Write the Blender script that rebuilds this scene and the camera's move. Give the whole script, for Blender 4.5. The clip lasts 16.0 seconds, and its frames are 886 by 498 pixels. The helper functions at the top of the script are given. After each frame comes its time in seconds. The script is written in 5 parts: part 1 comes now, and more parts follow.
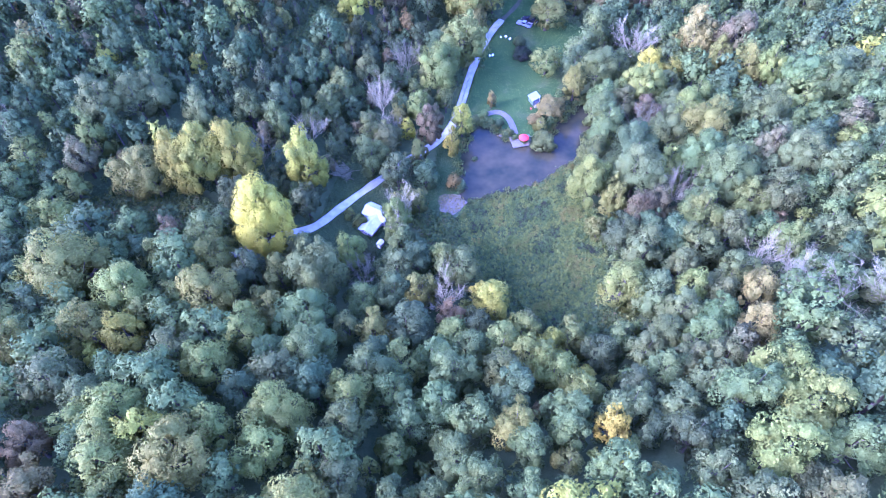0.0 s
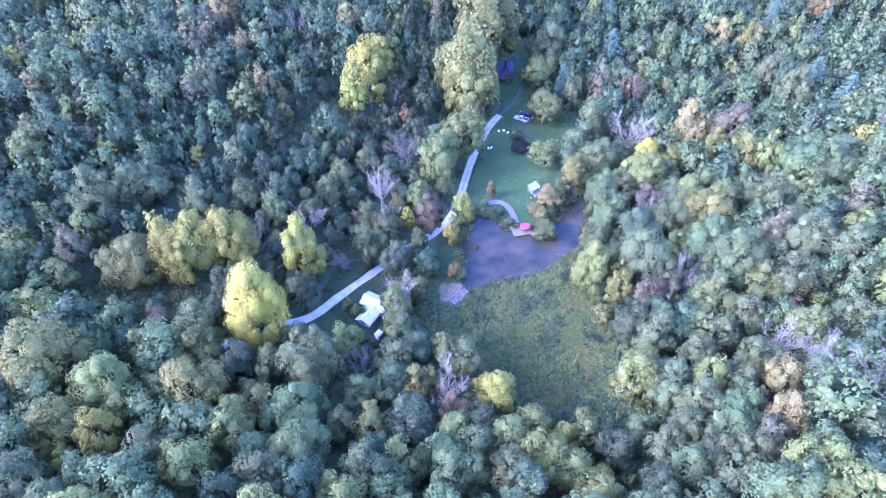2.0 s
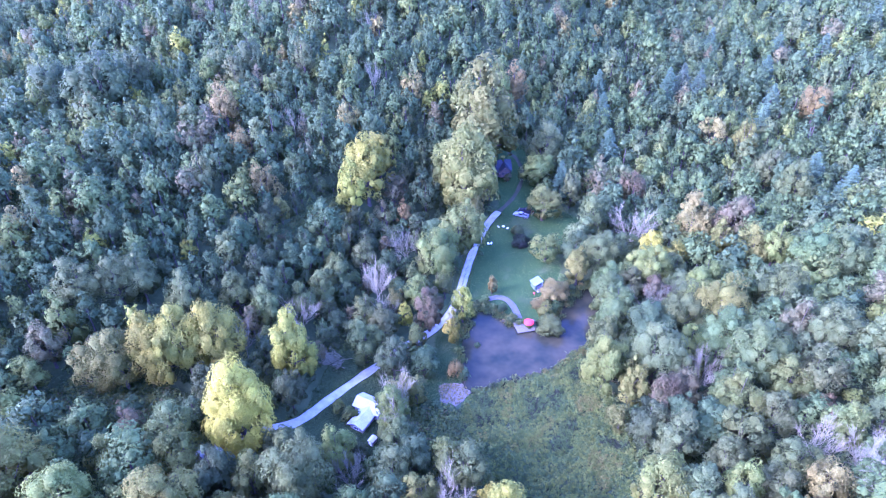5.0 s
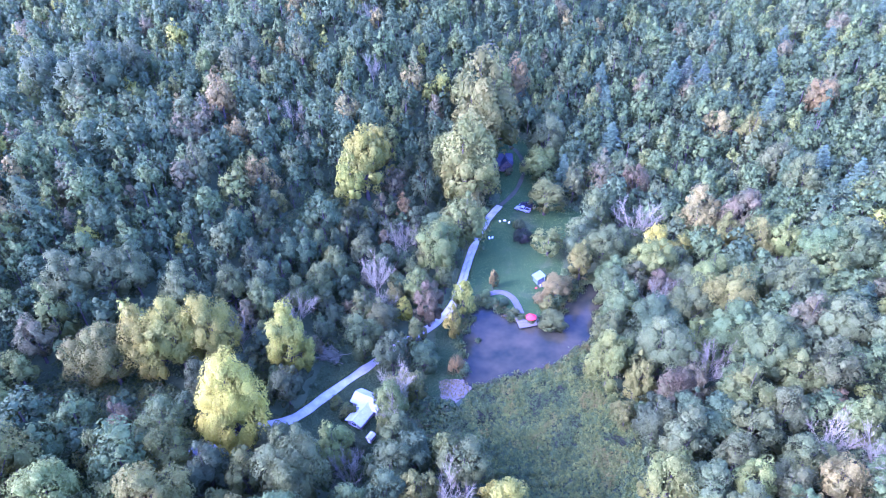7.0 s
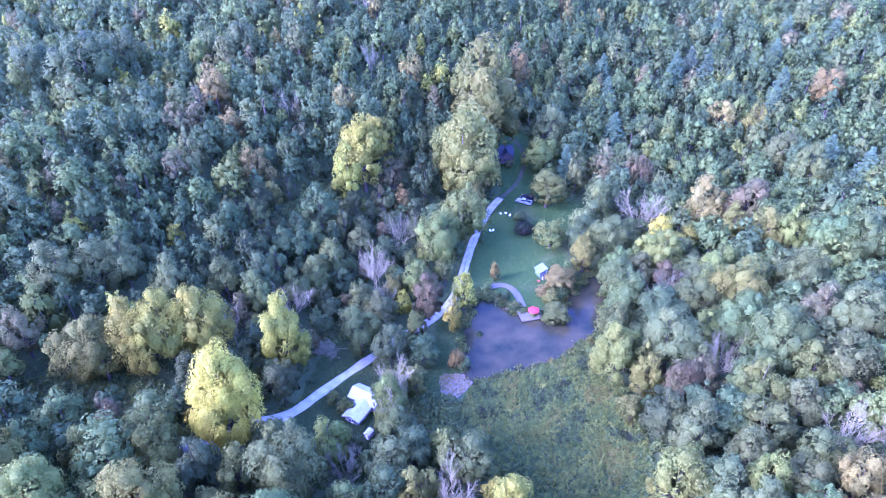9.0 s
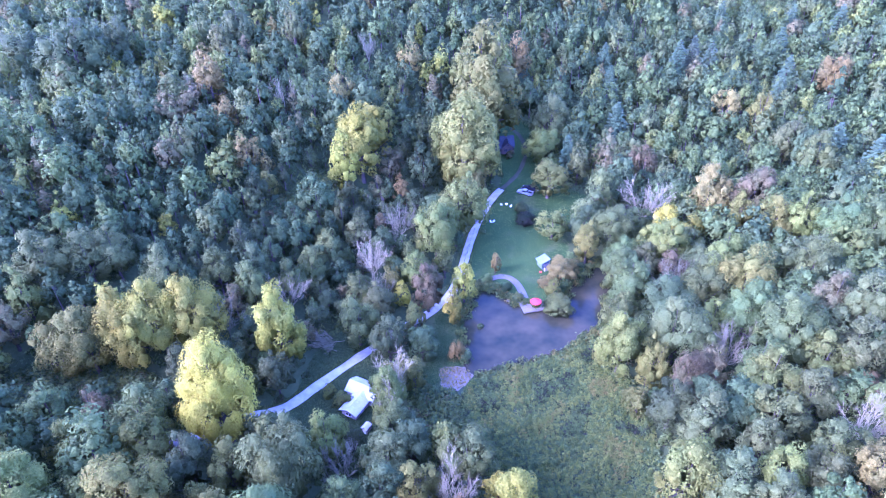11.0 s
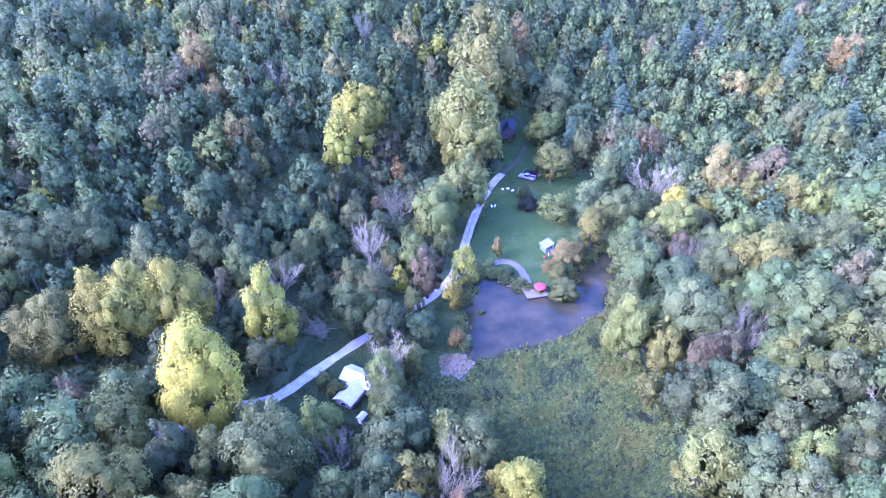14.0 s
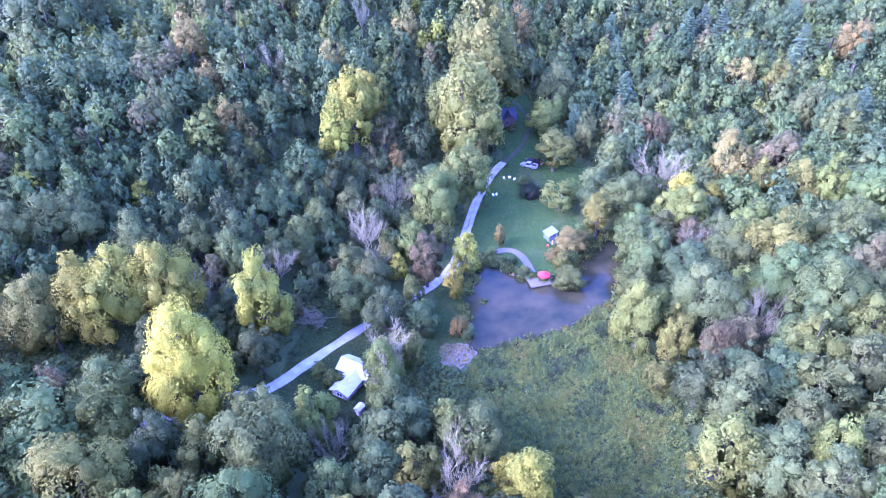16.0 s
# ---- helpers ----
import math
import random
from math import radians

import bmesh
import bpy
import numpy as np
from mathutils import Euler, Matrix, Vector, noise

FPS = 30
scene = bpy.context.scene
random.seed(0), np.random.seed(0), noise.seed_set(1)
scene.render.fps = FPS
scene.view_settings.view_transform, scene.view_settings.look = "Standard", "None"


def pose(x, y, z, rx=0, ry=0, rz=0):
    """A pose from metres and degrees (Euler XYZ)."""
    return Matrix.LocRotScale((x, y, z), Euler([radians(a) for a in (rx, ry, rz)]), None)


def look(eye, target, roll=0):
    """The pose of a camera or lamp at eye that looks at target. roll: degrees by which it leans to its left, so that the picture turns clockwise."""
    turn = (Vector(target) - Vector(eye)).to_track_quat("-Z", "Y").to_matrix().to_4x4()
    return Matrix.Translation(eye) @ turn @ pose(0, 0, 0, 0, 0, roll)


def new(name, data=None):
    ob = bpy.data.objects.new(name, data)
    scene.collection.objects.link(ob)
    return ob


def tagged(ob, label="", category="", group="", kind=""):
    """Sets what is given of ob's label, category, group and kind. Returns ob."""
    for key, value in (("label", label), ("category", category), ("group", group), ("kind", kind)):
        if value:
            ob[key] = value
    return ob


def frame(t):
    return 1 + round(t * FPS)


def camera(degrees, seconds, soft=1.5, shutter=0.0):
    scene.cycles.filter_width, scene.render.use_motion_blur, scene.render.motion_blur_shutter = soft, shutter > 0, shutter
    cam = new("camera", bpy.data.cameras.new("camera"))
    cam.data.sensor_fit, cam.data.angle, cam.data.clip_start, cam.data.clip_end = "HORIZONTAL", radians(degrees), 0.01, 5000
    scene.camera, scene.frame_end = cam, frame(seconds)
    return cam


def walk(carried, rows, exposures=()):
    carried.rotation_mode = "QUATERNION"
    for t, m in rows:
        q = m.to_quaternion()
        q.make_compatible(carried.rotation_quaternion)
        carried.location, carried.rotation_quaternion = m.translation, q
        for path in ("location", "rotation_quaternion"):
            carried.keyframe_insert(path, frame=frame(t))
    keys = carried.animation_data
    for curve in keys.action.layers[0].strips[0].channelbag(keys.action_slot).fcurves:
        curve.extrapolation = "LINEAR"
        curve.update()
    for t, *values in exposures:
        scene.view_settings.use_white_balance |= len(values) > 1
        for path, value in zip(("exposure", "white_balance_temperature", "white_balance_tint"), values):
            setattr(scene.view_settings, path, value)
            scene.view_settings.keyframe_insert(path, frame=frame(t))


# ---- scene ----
cam = camera(71.5, 16.0, soft=0.6)
PATH = [
    (0, (2.980, -18.962, 133.627), (2.943, -17.778, 132.015), -1.69),
    (0.5, (2.913, -18.603, 132.168), (2.876, -17.378, 130.588), -1.76),
    (1, (2.800, -18.285, 130.632), (2.764, -16.990, 129.109), -1.80),
    (1.5, (2.580, -17.944, 129.062), (2.547, -16.584, 127.596), -1.67),
    (2, (2.240, -17.414, 127.444), (2.211, -15.987, 126.044), -1.64),
    (2.5, (1.852, -16.709, 125.841), (1.828, -15.223, 124.503), -1.51),
    (3, (1.556, -15.836, 124.275), (1.537, -14.292, 123.004), -1.42),
    (3.5, (1.448, -14.983, 122.828), (1.433, -13.385, 121.625), -1.40),
    (4, (1.491, -14.398, 121.385), (1.478, -12.752, 120.250), -1.48),
    (6.5, (1.372, -11.763, 116.687), (1.357, -10.113, 115.557), -1.42),
    (7, (1.321, -11.290, 115.584), (1.307, -9.641, 114.453), -1.44),
    (7.5, (1.179, -10.753, 114.391), (1.166, -9.103, 113.261), -1.46),
    (8, (1.132, -10.080, 113.281), (1.120, -8.430, 112.150), -1.48),
    (8.5, (1.117, -9.464, 112.167), (1.105, -7.815, 111.036), -1.51),
    (9, (1.044, -8.717, 111.008), (1.033, -7.068, 109.877), -1.55),
    (11.5, (1.002, -5.908, 105.367), (0.992, -4.261, 104.233), -1.77),
    (12, (0.926, -5.322, 104.078), (0.917, -3.674, 102.945), -1.81),
    (12.5, (0.869, -4.692, 102.814), (0.860, -3.045, 101.680), -1.85),
    (13, (0.855, -4.049, 101.546), (0.846, -2.402, 100.413), -1.92),
    (13.5, (0.847, -3.336, 100.245), (0.840, -1.689, 99.110), -1.92),
    (14, (0.830, -2.642, 98.858), (0.822, -0.995, 97.723), -1.97),
    (14.5, (0.790, -1.959, 97.448), (0.782, -0.312, 96.314), -1.99),
    (15, (0.642, -1.285, 96.019), (0.635, 0.363, 94.885), -1.97),
    (15.5, (0.413, -0.565, 94.509), (0.408, 1.083, 93.375), -1.97),
    (16, (0.000, 0.000, 93.025), (0.000, 1.648, 91.892), -1.85),
]

EXPOSURES = [(0.0, 4.09, 4250.0, 73.0), (3.5, 4.12, 4230.0, 78.0), (9.0, 4.05, 4250.0, 79.0), (12.5, 4.06, 4290.0, 78.0), (16.0, 4.10, 4380.0, 76.0)]
walk(cam, [(t, look(eye, target, roll)) for t, eye, target, roll in PATH], EXPOSURES)

# ---- light: low sun from the left, clear evening sky ----
SUN_FROM = Vector((-0.78, -0.36, 0.52)).normalized()
SUN_ELEVATION = math.asin(SUN_FROM.z)
world = bpy.data.worlds.new("sky")
scene.world = world
world.use_nodes = True
wn = world.node_tree
wn.nodes.clear()
sky = wn.nodes.new("ShaderNodeTexSky")
sky.sky_type, sky.sun_disc = "NISHITA", False
sky.air_density, sky.dust_density, sky.ozone_density = 1.0, 2.2, 0.5
sky.sun_elevation = SUN_ELEVATION
sky.sun_rotation = math.atan2(SUN_FROM.x, SUN_FROM.y)
background = wn.nodes.new("ShaderNodeBackground")
background.inputs["Strength"].default_value = 0.15
world_out = wn.nodes.new("ShaderNodeOutputWorld")
wn.links.new(sky.outputs[0], background.inputs["Color"])
wn.links.new(background.outputs[0], world_out.inputs["Surface"])
sun_data = bpy.data.lights.new("sun", "SUN")
sun_data.energy, sun_data.angle, sun_data.color = 0.55, radians(8.0), (1.0, 0.82, 0.56)
sun = new("sun", sun_data)
sun.matrix_world = look(SUN_FROM * 300, (0, 0, 0))

# ---- materials ----
def nodes_of(name):
    m = bpy.data.materials.new(name)
    m.use_nodes = True
    t = m.node_tree
    return m, t, t.nodes["Principled BSDF"], t.nodes["Material Output"]


def node(t, kind, **inputs):
    n = t.nodes.new(kind)
    for key, value in inputs.items():
        n.inputs[key.replace("_", " ")].default_value = value
    return n


def math_node(t, op, a, b):
    n = t.nodes.new("ShaderNodeMath")
    n.operation = op
    for slot, v in ((0, a), (1, b)):
        if isinstance(v, (int, float)):
            n.inputs[slot].default_value = v
        else:
            t.links.new(v, n.inputs[slot])
    return n.outputs[0]


def noise_node(t, scale, detail=4.0, rough=0.6):
    geo = t.nodes.new("ShaderNodeNewGeometry")
    n = node(t, "ShaderNodeTexNoise", Scale=scale, Detail=detail, Roughness=rough)
    t.links.new(geo.outputs["Position"], n.inputs["Vector"])
    return n.outputs["Fac"]


def ramp(t, fac, stops):
    r = t.nodes.new("ShaderNodeValToRGB")
    e = r.color_ramp.elements
    e[0].position, e[0].color = stops[0][0], (*stops[0][1], 1)
    e[1].position, e[1].color = stops[-1][0], (*stops[-1][1], 1)
    for p, c in stops[1:-1]:
        e.new(p).color = (*c, 1)
    t.links.new(fac, r.inputs[0])
    return r.outputs[0]


def mix(t, fac, a, b, mode="MIX"):
    n = t.nodes.new("ShaderNodeMix")
    n.data_type, n.blend_type = "RGBA", mode
    for slot, v in ((0, fac), (6, a), (7, b)):
        if isinstance(v, (int, float)):
            n.inputs[slot].default_value = v
        elif isinstance(v, tuple):
            n.inputs[slot].default_value = (*v, 1)
        else:
            t.links.new(v, n.inputs[slot])
    return n.outputs[2]


def leaf_material(name, colour, second, through_light=0.40, gloss=0.6):
    """Foliage: two leaf colours mixed in clumps, each leaf and each tree a little different, light passing through."""
    m, t, p, out = nodes_of(name)
    geo = t.nodes.new("ShaderNodeNewGeometry")
    info = t.nodes.new("ShaderNodeObjectInfo")
    clump = ramp(t, noise_node(t, 0.22, 3.0), [(0.42, (0, 0, 0)), (0.62, (1, 1, 1))])
    base = mix(t, clump, colour, second)
    grain = noise_node(t, 3.4, 4.0, 0.8)
    island = geo.outputs["Random Per Island"]
    value = math_node(t, "ADD", math_node(t, "MULTIPLY", island, 0.36), 0.82)
    value = math_node(t, "MULTIPLY", value, math_node(t, "ADD", math_node(t, "MULTIPLY", grain, 1.2), 0.36))
    bump = node(t, "ShaderNodeBump", Strength=0.6, Distance=0.3)
    t.links.new(grain, bump.inputs["Height"])
    t.links.new(bump.outputs[0], p.inputs["Normal"])
    value = math_node(t, "MULTIPLY", value, math_node(t, "ADD", math_node(t, "MULTIPLY", info.outputs["Random"], 0.28), 0.86))
    hue = math_node(t, "ADD", math_node(t, "MULTIPLY", info.outputs["Random"], 0.035), 0.483)
    hsv = node(t, "ShaderNodeHueSaturation", Saturation=1.08)
    t.links.new(hue, hsv.inputs["Hue"])
    t.links.new(value, hsv.inputs["Value"])
    t.links.new(base, hsv.inputs["Color"])
    t.links.new(hsv.outputs[0], p.inputs["Base Color"])
    p.inputs["Roughness"].default_value = gloss
    p.inputs["Specular IOR Level"].default_value = 0.08
    tr = t.nodes.new("ShaderNodeBsdfTranslucent")
    t.links.new(hsv.outputs[0], tr.inputs["Color"])
    ms = t.nodes.new("ShaderNodeMixShader")
    ms.inputs[0].default_value = through_light
    t.links.new(p.outputs[0], ms.inputs[1])
    t.links.new(tr.outputs[0], ms.inputs[2])
    t.links.new(ms.outputs[0], out.inputs["Surface"])
    return m


def surface(name, dark, light, scale, rough=0.8, fine=8.0, bump=0.3, metal=0.0, stops=(0.35, 0.7), gloss=0.5):
    """A plain matter with variation at two scales and fine relief."""
    m, t, p, out = nodes_of(name)
    broad = noise_node(t, scale, 4.0)
    small = noise_node(t, scale * fine, 5.0, 0.7)
    fac = math_node(t, "ADD", math_node(t, "MULTIPLY", broad, 0.6), math_node(t, "MULTIPLY", small, 0.4))
    t.links.new(ramp(t, fac, [(stops[0], dark), (stops[1], light)]), p.inputs["Base Color"])
    p.inputs["Roughness"].default_value, p.inputs["Metallic"].default_value = rough, metal
    p.inputs["Specular IOR Level"].default_value = gloss
    b = node(t, "ShaderNodeBump", Strength=bump, Distance=0.05)
    t.links.new(small, b.inputs["Height"])
    t.links.new(b.outputs[0], p.inputs["Normal"])
    return m


LEAF = {
    "green": leaf_material("leaf_green", (0.083, 0.116, 0.036), (0.108, 0.138, 0.038)),
    "deep": leaf_material("leaf_deep_green", (0.057, 0.084, 0.031), (0.078, 0.106, 0.036)),
    "pale": leaf_material("leaf_grey_green", (0.092, 0.116, 0.037), (0.111, 0.130, 0.041)),
    "bright": leaf_material("leaf_light_green", (0.131, 0.156, 0.036), (0.163, 0.176, 0.040)),
    "yellow": leaf_material("leaf_yellow_green", (0.218, 0.222, 0.037), (0.170, 0.186, 0.037)),
    "gold": leaf_material("leaf_yellow", (0.302, 0.280, 0.043), (0.250, 0.244, 0.043)),
    "olive": leaf_material("leaf_olive", (0.106, 0.132, 0.033), (0.134, 0.148, 0.036)),
    "tan": leaf_material("leaf_tan", (0.170, 0.146, 0.043), (0.136, 0.130, 0.040)),
    "rust": leaf_material("leaf_rust", (0.178, 0.136, 0.052), (0.150, 0.124, 0.050)),
    "pink": leaf_material("leaf_faded_brown", (0.119, 0.108, 0.043), (0.098, 0.106, 0.038)),
    "pine": leaf_material("needles_blue_green", (0.055, 0.088, 0.040), (0.072, 0.104, 0.046), 0.12),
    "purple": leaf_material("leaf_purple_green", (0.038, 0.040, 0.026), (0.032, 0.048, 0.021)),
}
BARK = surface("bark", (0.045, 0.040, 0.030), (0.095, 0.085, 0.066), 1.2, gloss=0.1)
GREY_BARK = surface("weathered_grey_bark", (0.116, 0.118, 0.060), (0.200, 0.202, 0.108), 0.8, gloss=0.1)
FLOOR = surface("forest_floor", (0.026, 0.044, 0.013), (0.058, 0.076, 0.026), 0.25, gloss=0.05)
def lawn_material():
    """Mown grass: mottled green, faint mowing lines and a few worn pale patches."""
    m, t, p, out = nodes_of("lawn_grass")
    broad, small = noise_node(t, 0.16), noise_node(t, 2.4, 5.0, 0.7)
    fac = math_node(t, "ADD", math_node(t, "MULTIPLY", broad, 0.5), math_node(t, "MULTIPLY", small, 0.5))
    green = ramp(t, fac, [(0.3, (0.014, 0.034, 0.008)), (0.72, (0.034, 0.066, 0.014))])
    geo = t.nodes.new("ShaderNodeNewGeometry")
    wave = node(t, "ShaderNodeTexWave", Scale=0.35, Distortion=5.0, Detail=2.0)
    t.links.new(geo.outputs["Position"], wave.inputs["Vector"])
    green = mix(t, math_node(t, "MULTIPLY", wave.outputs["Fac"], 0.22), green, (0.038, 0.070, 0.018))
    worn = ramp(t, noise_node(t, 0.085, 4.0, 0.65), [(0.56, (0, 0, 0)), (0.72, (0.75, 0.75, 0.75))])
    t.links.new(mix(t, worn, green, (0.060, 0.074, 0.030)), p.inputs["Base Color"])
    p.inputs["Roughness"].default_value = 0.85
    p.inputs["Specular IOR Level"].default_value = 0.05
    b = node(t, "ShaderNodeBump", Strength=0.6, Distance=0.06)
    t.links.new(small, b.inputs["Height"])
    t.links.new(b.outputs[0], p.inputs["Normal"])
    return m


GRASS = lawn_material()
ROUGH_GRASS = surface("rough_grass", (0.018, 0.036, 0.009), (0.044, 0.068, 0.018), 0.3, fine=10, bump=0.6, gloss=0.06)
MARSH = surface("marsh_soil", (0.022, 0.038, 0.014), (0.050, 0.066, 0.026), 0.3, gloss=0.06)
GRAVEL = surface("gravel", (0.18, 0.180, 0.145), (0.37, 0.365, 0.300), 0.5, fine=18, gloss=0.12)
DIRT = surface("packed_dirt", (0.026, 0.036, 0.015), (0.066, 0.064, 0.038), 0.4, fine=14, gloss=0.08)
SAND = surface("pale_sand", (0.085, 0.074, 0.042), (0.17, 0.142, 0.090), 0.7, fine=12)
MUD = surface("pond_mud", (0.06, 0.045, 0.035), (0.13, 0.10, 0.08), 0.3)
DECK = surface("weathered_deck_wood", (0.050, 0.050, 0.034), (0.118, 0.114, 0.082), 1.5, fine=9)
DARK_WOOD = surface("dark_stained_wood", (0.045, 0.035, 0.030), (0.10, 0.08, 0.065), 1.5, fine=9)
GREEN_WOOD = surface("green_painted_boards", (0.045, 0.080, 0.065), (0.085, 0.125, 0.10), 1.5, fine=9)
WHITE_ROOF = surface("white_metal_roofing", (0.27, 0.275, 0.27), (0.40, 0.405, 0.40), 0.5, rough=0.45, bump=0.05, gloss=0.3)
GREY_ROOF = surface("grey_shingles", (0.022, 0.025, 0.028), (0.046, 0.050, 0.054), 0.6, fine=16, gloss=0.2)
HUT_ROOF = surface("pale_metal_roofing", (0.085, 0.115, 0.105), (0.13, 0.165, 0.155), 0.6, rough=0.4, bump=0.05)
WHITE_PAINT = surface("white_paint", (0.66, 0.66, 0.66), (0.80, 0.80, 0.80), 1.0, rough=0.5, bump=0.05)
SIDING = surface("beige_siding", (0.22, 0.20, 0.16), (0.33, 0.30, 0.25), 0.8, bump=0.1, gloss=0.2)
LOG_WALL = surface("brown_log_wall", (0.035, 0.027, 0.020), (0.080, 0.062, 0.046), 1.0, gloss=0.15)
STONE = surface("chimney_stone", (0.28, 0.27, 0.27), (0.50, 0.48, 0.46), 2.0)
RED_CLOTH = surface("red_canvas", (0.58, 0.045, 0.035), (0.74, 0.070, 0.055), 1.2, rough=0.7, bump=0.08)
SILVER = surface("silver_car_paint", (0.30, 0.31, 0.32), (0.40, 0.41, 0.42), 0.8, rough=0.3, bump=0.0, metal=0.4)
BLACK_PAINT = surface("black_car_paint", (0.012, 0.012, 0.015), (0.03, 0.03, 0.035), 0.8, rough=0.25, bump=0.0)
RUBBER = surface("tyre_rubber", (0.015, 0.015, 0.015), (0.035, 0.035, 0.035), 5.0)
STEEL = surface("dull_steel", (0.35, 0.35, 0.36), (0.55, 0.55, 0.56), 2.0, rough=0.4, metal=0.8)
DARK_GLASS = surface("window_glass", (0.015, 0.018, 0.022), (0.03, 0.035, 0.04), 1.0, rough=0.08, bump=0.0)
LAMP_GLASS = surface("headlight_glass", (0.6, 0.6, 0.6), (0.75, 0.75, 0.75), 1.0, rough=0.1, bump=0.0)
RED_GLASS = surface("tail_light_glass", (0.35, 0.02, 0.02), (0.45, 0.03, 0.03), 1.0, rough=0.15, bump=0.0)


def water_material():
    m, t, p, out = nodes_of("pond_water")
    murk = ramp(t, noise_node(t, 0.10, 3.0), [(0.35, (0.010, 0.015, 0.008)), (0.7, (0.040, 0.037, 0.016))])
    t.links.new(murk, p.inputs["Base Color"])
    p.inputs["Roughness"].default_value, p.inputs["IOR"].default_value = 0.05, 1.33
    p.inputs["Specular IOR Level"].default_value = 0.20
    b = node(t, "ShaderNodeBump", Strength=0.05, Distance=0.02)
    t.links.new(noise_node(t, 1.6, 3.0), b.inputs["Height"])
    t.links.new(b.outputs[0], p.inputs["Normal"])
    return m


WATER = water_material()


# ---- mesh helpers ----
def part(name, bm, material, parent=None, label=""):
    me = bpy.data.meshes.new(name)
    bm.to_mesh(me)
    bm.free()
    me.materials.append(material)
    ob = new(name, me)
    ob.parent = parent
    if label:
        tagged(ob, label)
    return ob


def thing(name, label, category, m=None, group="", kind=""):
    ob = new(name)
    ob.empty_display_size = 0.5
    if m is not None:
        ob.matrix_basis = m
    return tagged(ob, label, category, group, kind)


def box(bm, x0, y0, z0, x1, y1, z1, bevel=0.0):
    r = bmesh.ops.create_cube(bm, size=1.0)
    for v in r["verts"]:
        v.co = Vector(((x0 + x1) / 2 + v.co.x * (x1 - x0), (y0 + y1) / 2 + v.co.y * (y1 - y0), (z0 + z1) / 2 + v.co.z * (z1 - z0)))
    if bevel:
        es = list({e for v in r["verts"] for e in v.link_edges})
        bmesh.ops.bevel(bm, geom=es, offset=bevel, segments=2, affect="EDGES")
    return bm


def boxed(*a, bevel=0.0):
    return box(bmesh.new(), *a, bevel=bevel)


def prism(points, axis, lo, hi):
    """A closed outline (two coordinates each) drawn out along an axis: 0 x, 1 y, 2 z."""
    bm = bmesh.new()

    def at(p, v):
        return (v, p[0], p[1]) if axis == 0 else (p[0], v, p[1]) if axis == 1 else (p[0], p[1], v)
    low = [bm.verts.new(at(p, lo)) for p in points]
    top = [bm.verts.new(at(p, hi)) for p in points]
    n = len(points)
    bm.faces.new(low)
    bm.faces.new(top[::-1])
    for i in range(n):
        bm.faces.new((low[i], top[i], top[(i + 1) % n], low[(i + 1) % n]))
    bmesh.ops.recalc_face_normals(bm, faces=bm.faces)
    return bm


def rod(bm, a, b, r0, r1, sides=6):
    a, b = Vector(a), Vector(b)
    q = (b - a).to_track_quat("Z", "Y")
    ring = []
    for p, r in ((a, r0), (b, r1)):
        ring.append([bm.verts.new(p + q @ Vector((math.cos(6.2832 * i / sides) * r, math.sin(6.2832 * i / sides) * r, 0))) for i in range(sides)])
    for i in range(sides):
        bm.faces.new((ring[0][i], ring[0][(i + 1) % sides], ring[1][(i + 1) % sides], ring[1][i]))
    bm.faces.new(ring[0][::-1])
    bm.faces.new(ring[1])
    return bm


def vertex_normals(v, f):
    n = np.zeros_like(v)
    face = np.cross(v[f[:, 1]] - v[f[:, 0]], v[f[:, 2]] - v[f[:, 0]])
    for c in range(f.shape[1]):
        np.add.at(n, f[:, c], face)
    return n / np.maximum(np.linalg.norm(n, axis=1, keepdims=True), 1e-6)


def mesh_from(name, chunks, materials, smooth=False):
    """A mesh from chunks of (vertices, faces, material index), all numpy arrays; a fourth entry gives the normals of soft foliage."""
    verts, loops, totals, mats, norms, base = [], [], [], [], [], 0
    soft = any(len(c) > 3 for c in chunks)
    for chunk in chunks:
        v, f, k = chunk[:3]
        if not len(v):
            continue
        if soft:
            norms.append(chunk[3] if len(chunk) > 3 else vertex_normals(v, f))
        verts.append(v)
        loops.append((f + base).ravel())
        totals.append(np.full(len(f), f.shape[1], np.int32))
        mats.append(np.full(len(f), k, np.int32))
        base += len(v)
    verts, loops = np.concatenate(verts).astype(np.float32), np.concatenate(loops).astype(np.int32)
    totals, mats = np.concatenate(totals), np.concatenate(mats)
    me = bpy.data.meshes.new(name)
    me.vertices.add(len(verts))
    me.vertices.foreach_set("co", verts.ravel())
    me.loops.add(len(loops))
    me.loops.foreach_set("vertex_index", loops)
    me.polygons.add(len(totals))
    starts = np.concatenate(([0], np.cumsum(totals)[:-1])).astype(np.int32)
    me.polygons.foreach_set("loop_start", starts)
    me.polygons.foreach_set("loop_total", totals)
    me.polygons.foreach_set("material_index", mats)
    for m in materials:
        me.materials.append(m)
    me.update(calc_edges=True)
    if soft:
        me.shade_smooth()
        me.attributes.new("custom_normal", "FLOAT_VECTOR", "POINT").data.foreach_set("vector", np.concatenate(norms).astype(np.float32).ravel())
        return me
    if not smooth:
        me.shade_flat()
    else:
        me.shade_smooth()
    return me


# ---- lie of the land ----
def soft_ramp(v, k):
    v = v / k
    return k * (v if v > 30 else math.log1p(math.exp(max(v, -60))))


def step_up(v):
    return 1 / (1 + math.exp(max(-60.0, min(60.0, -v))))


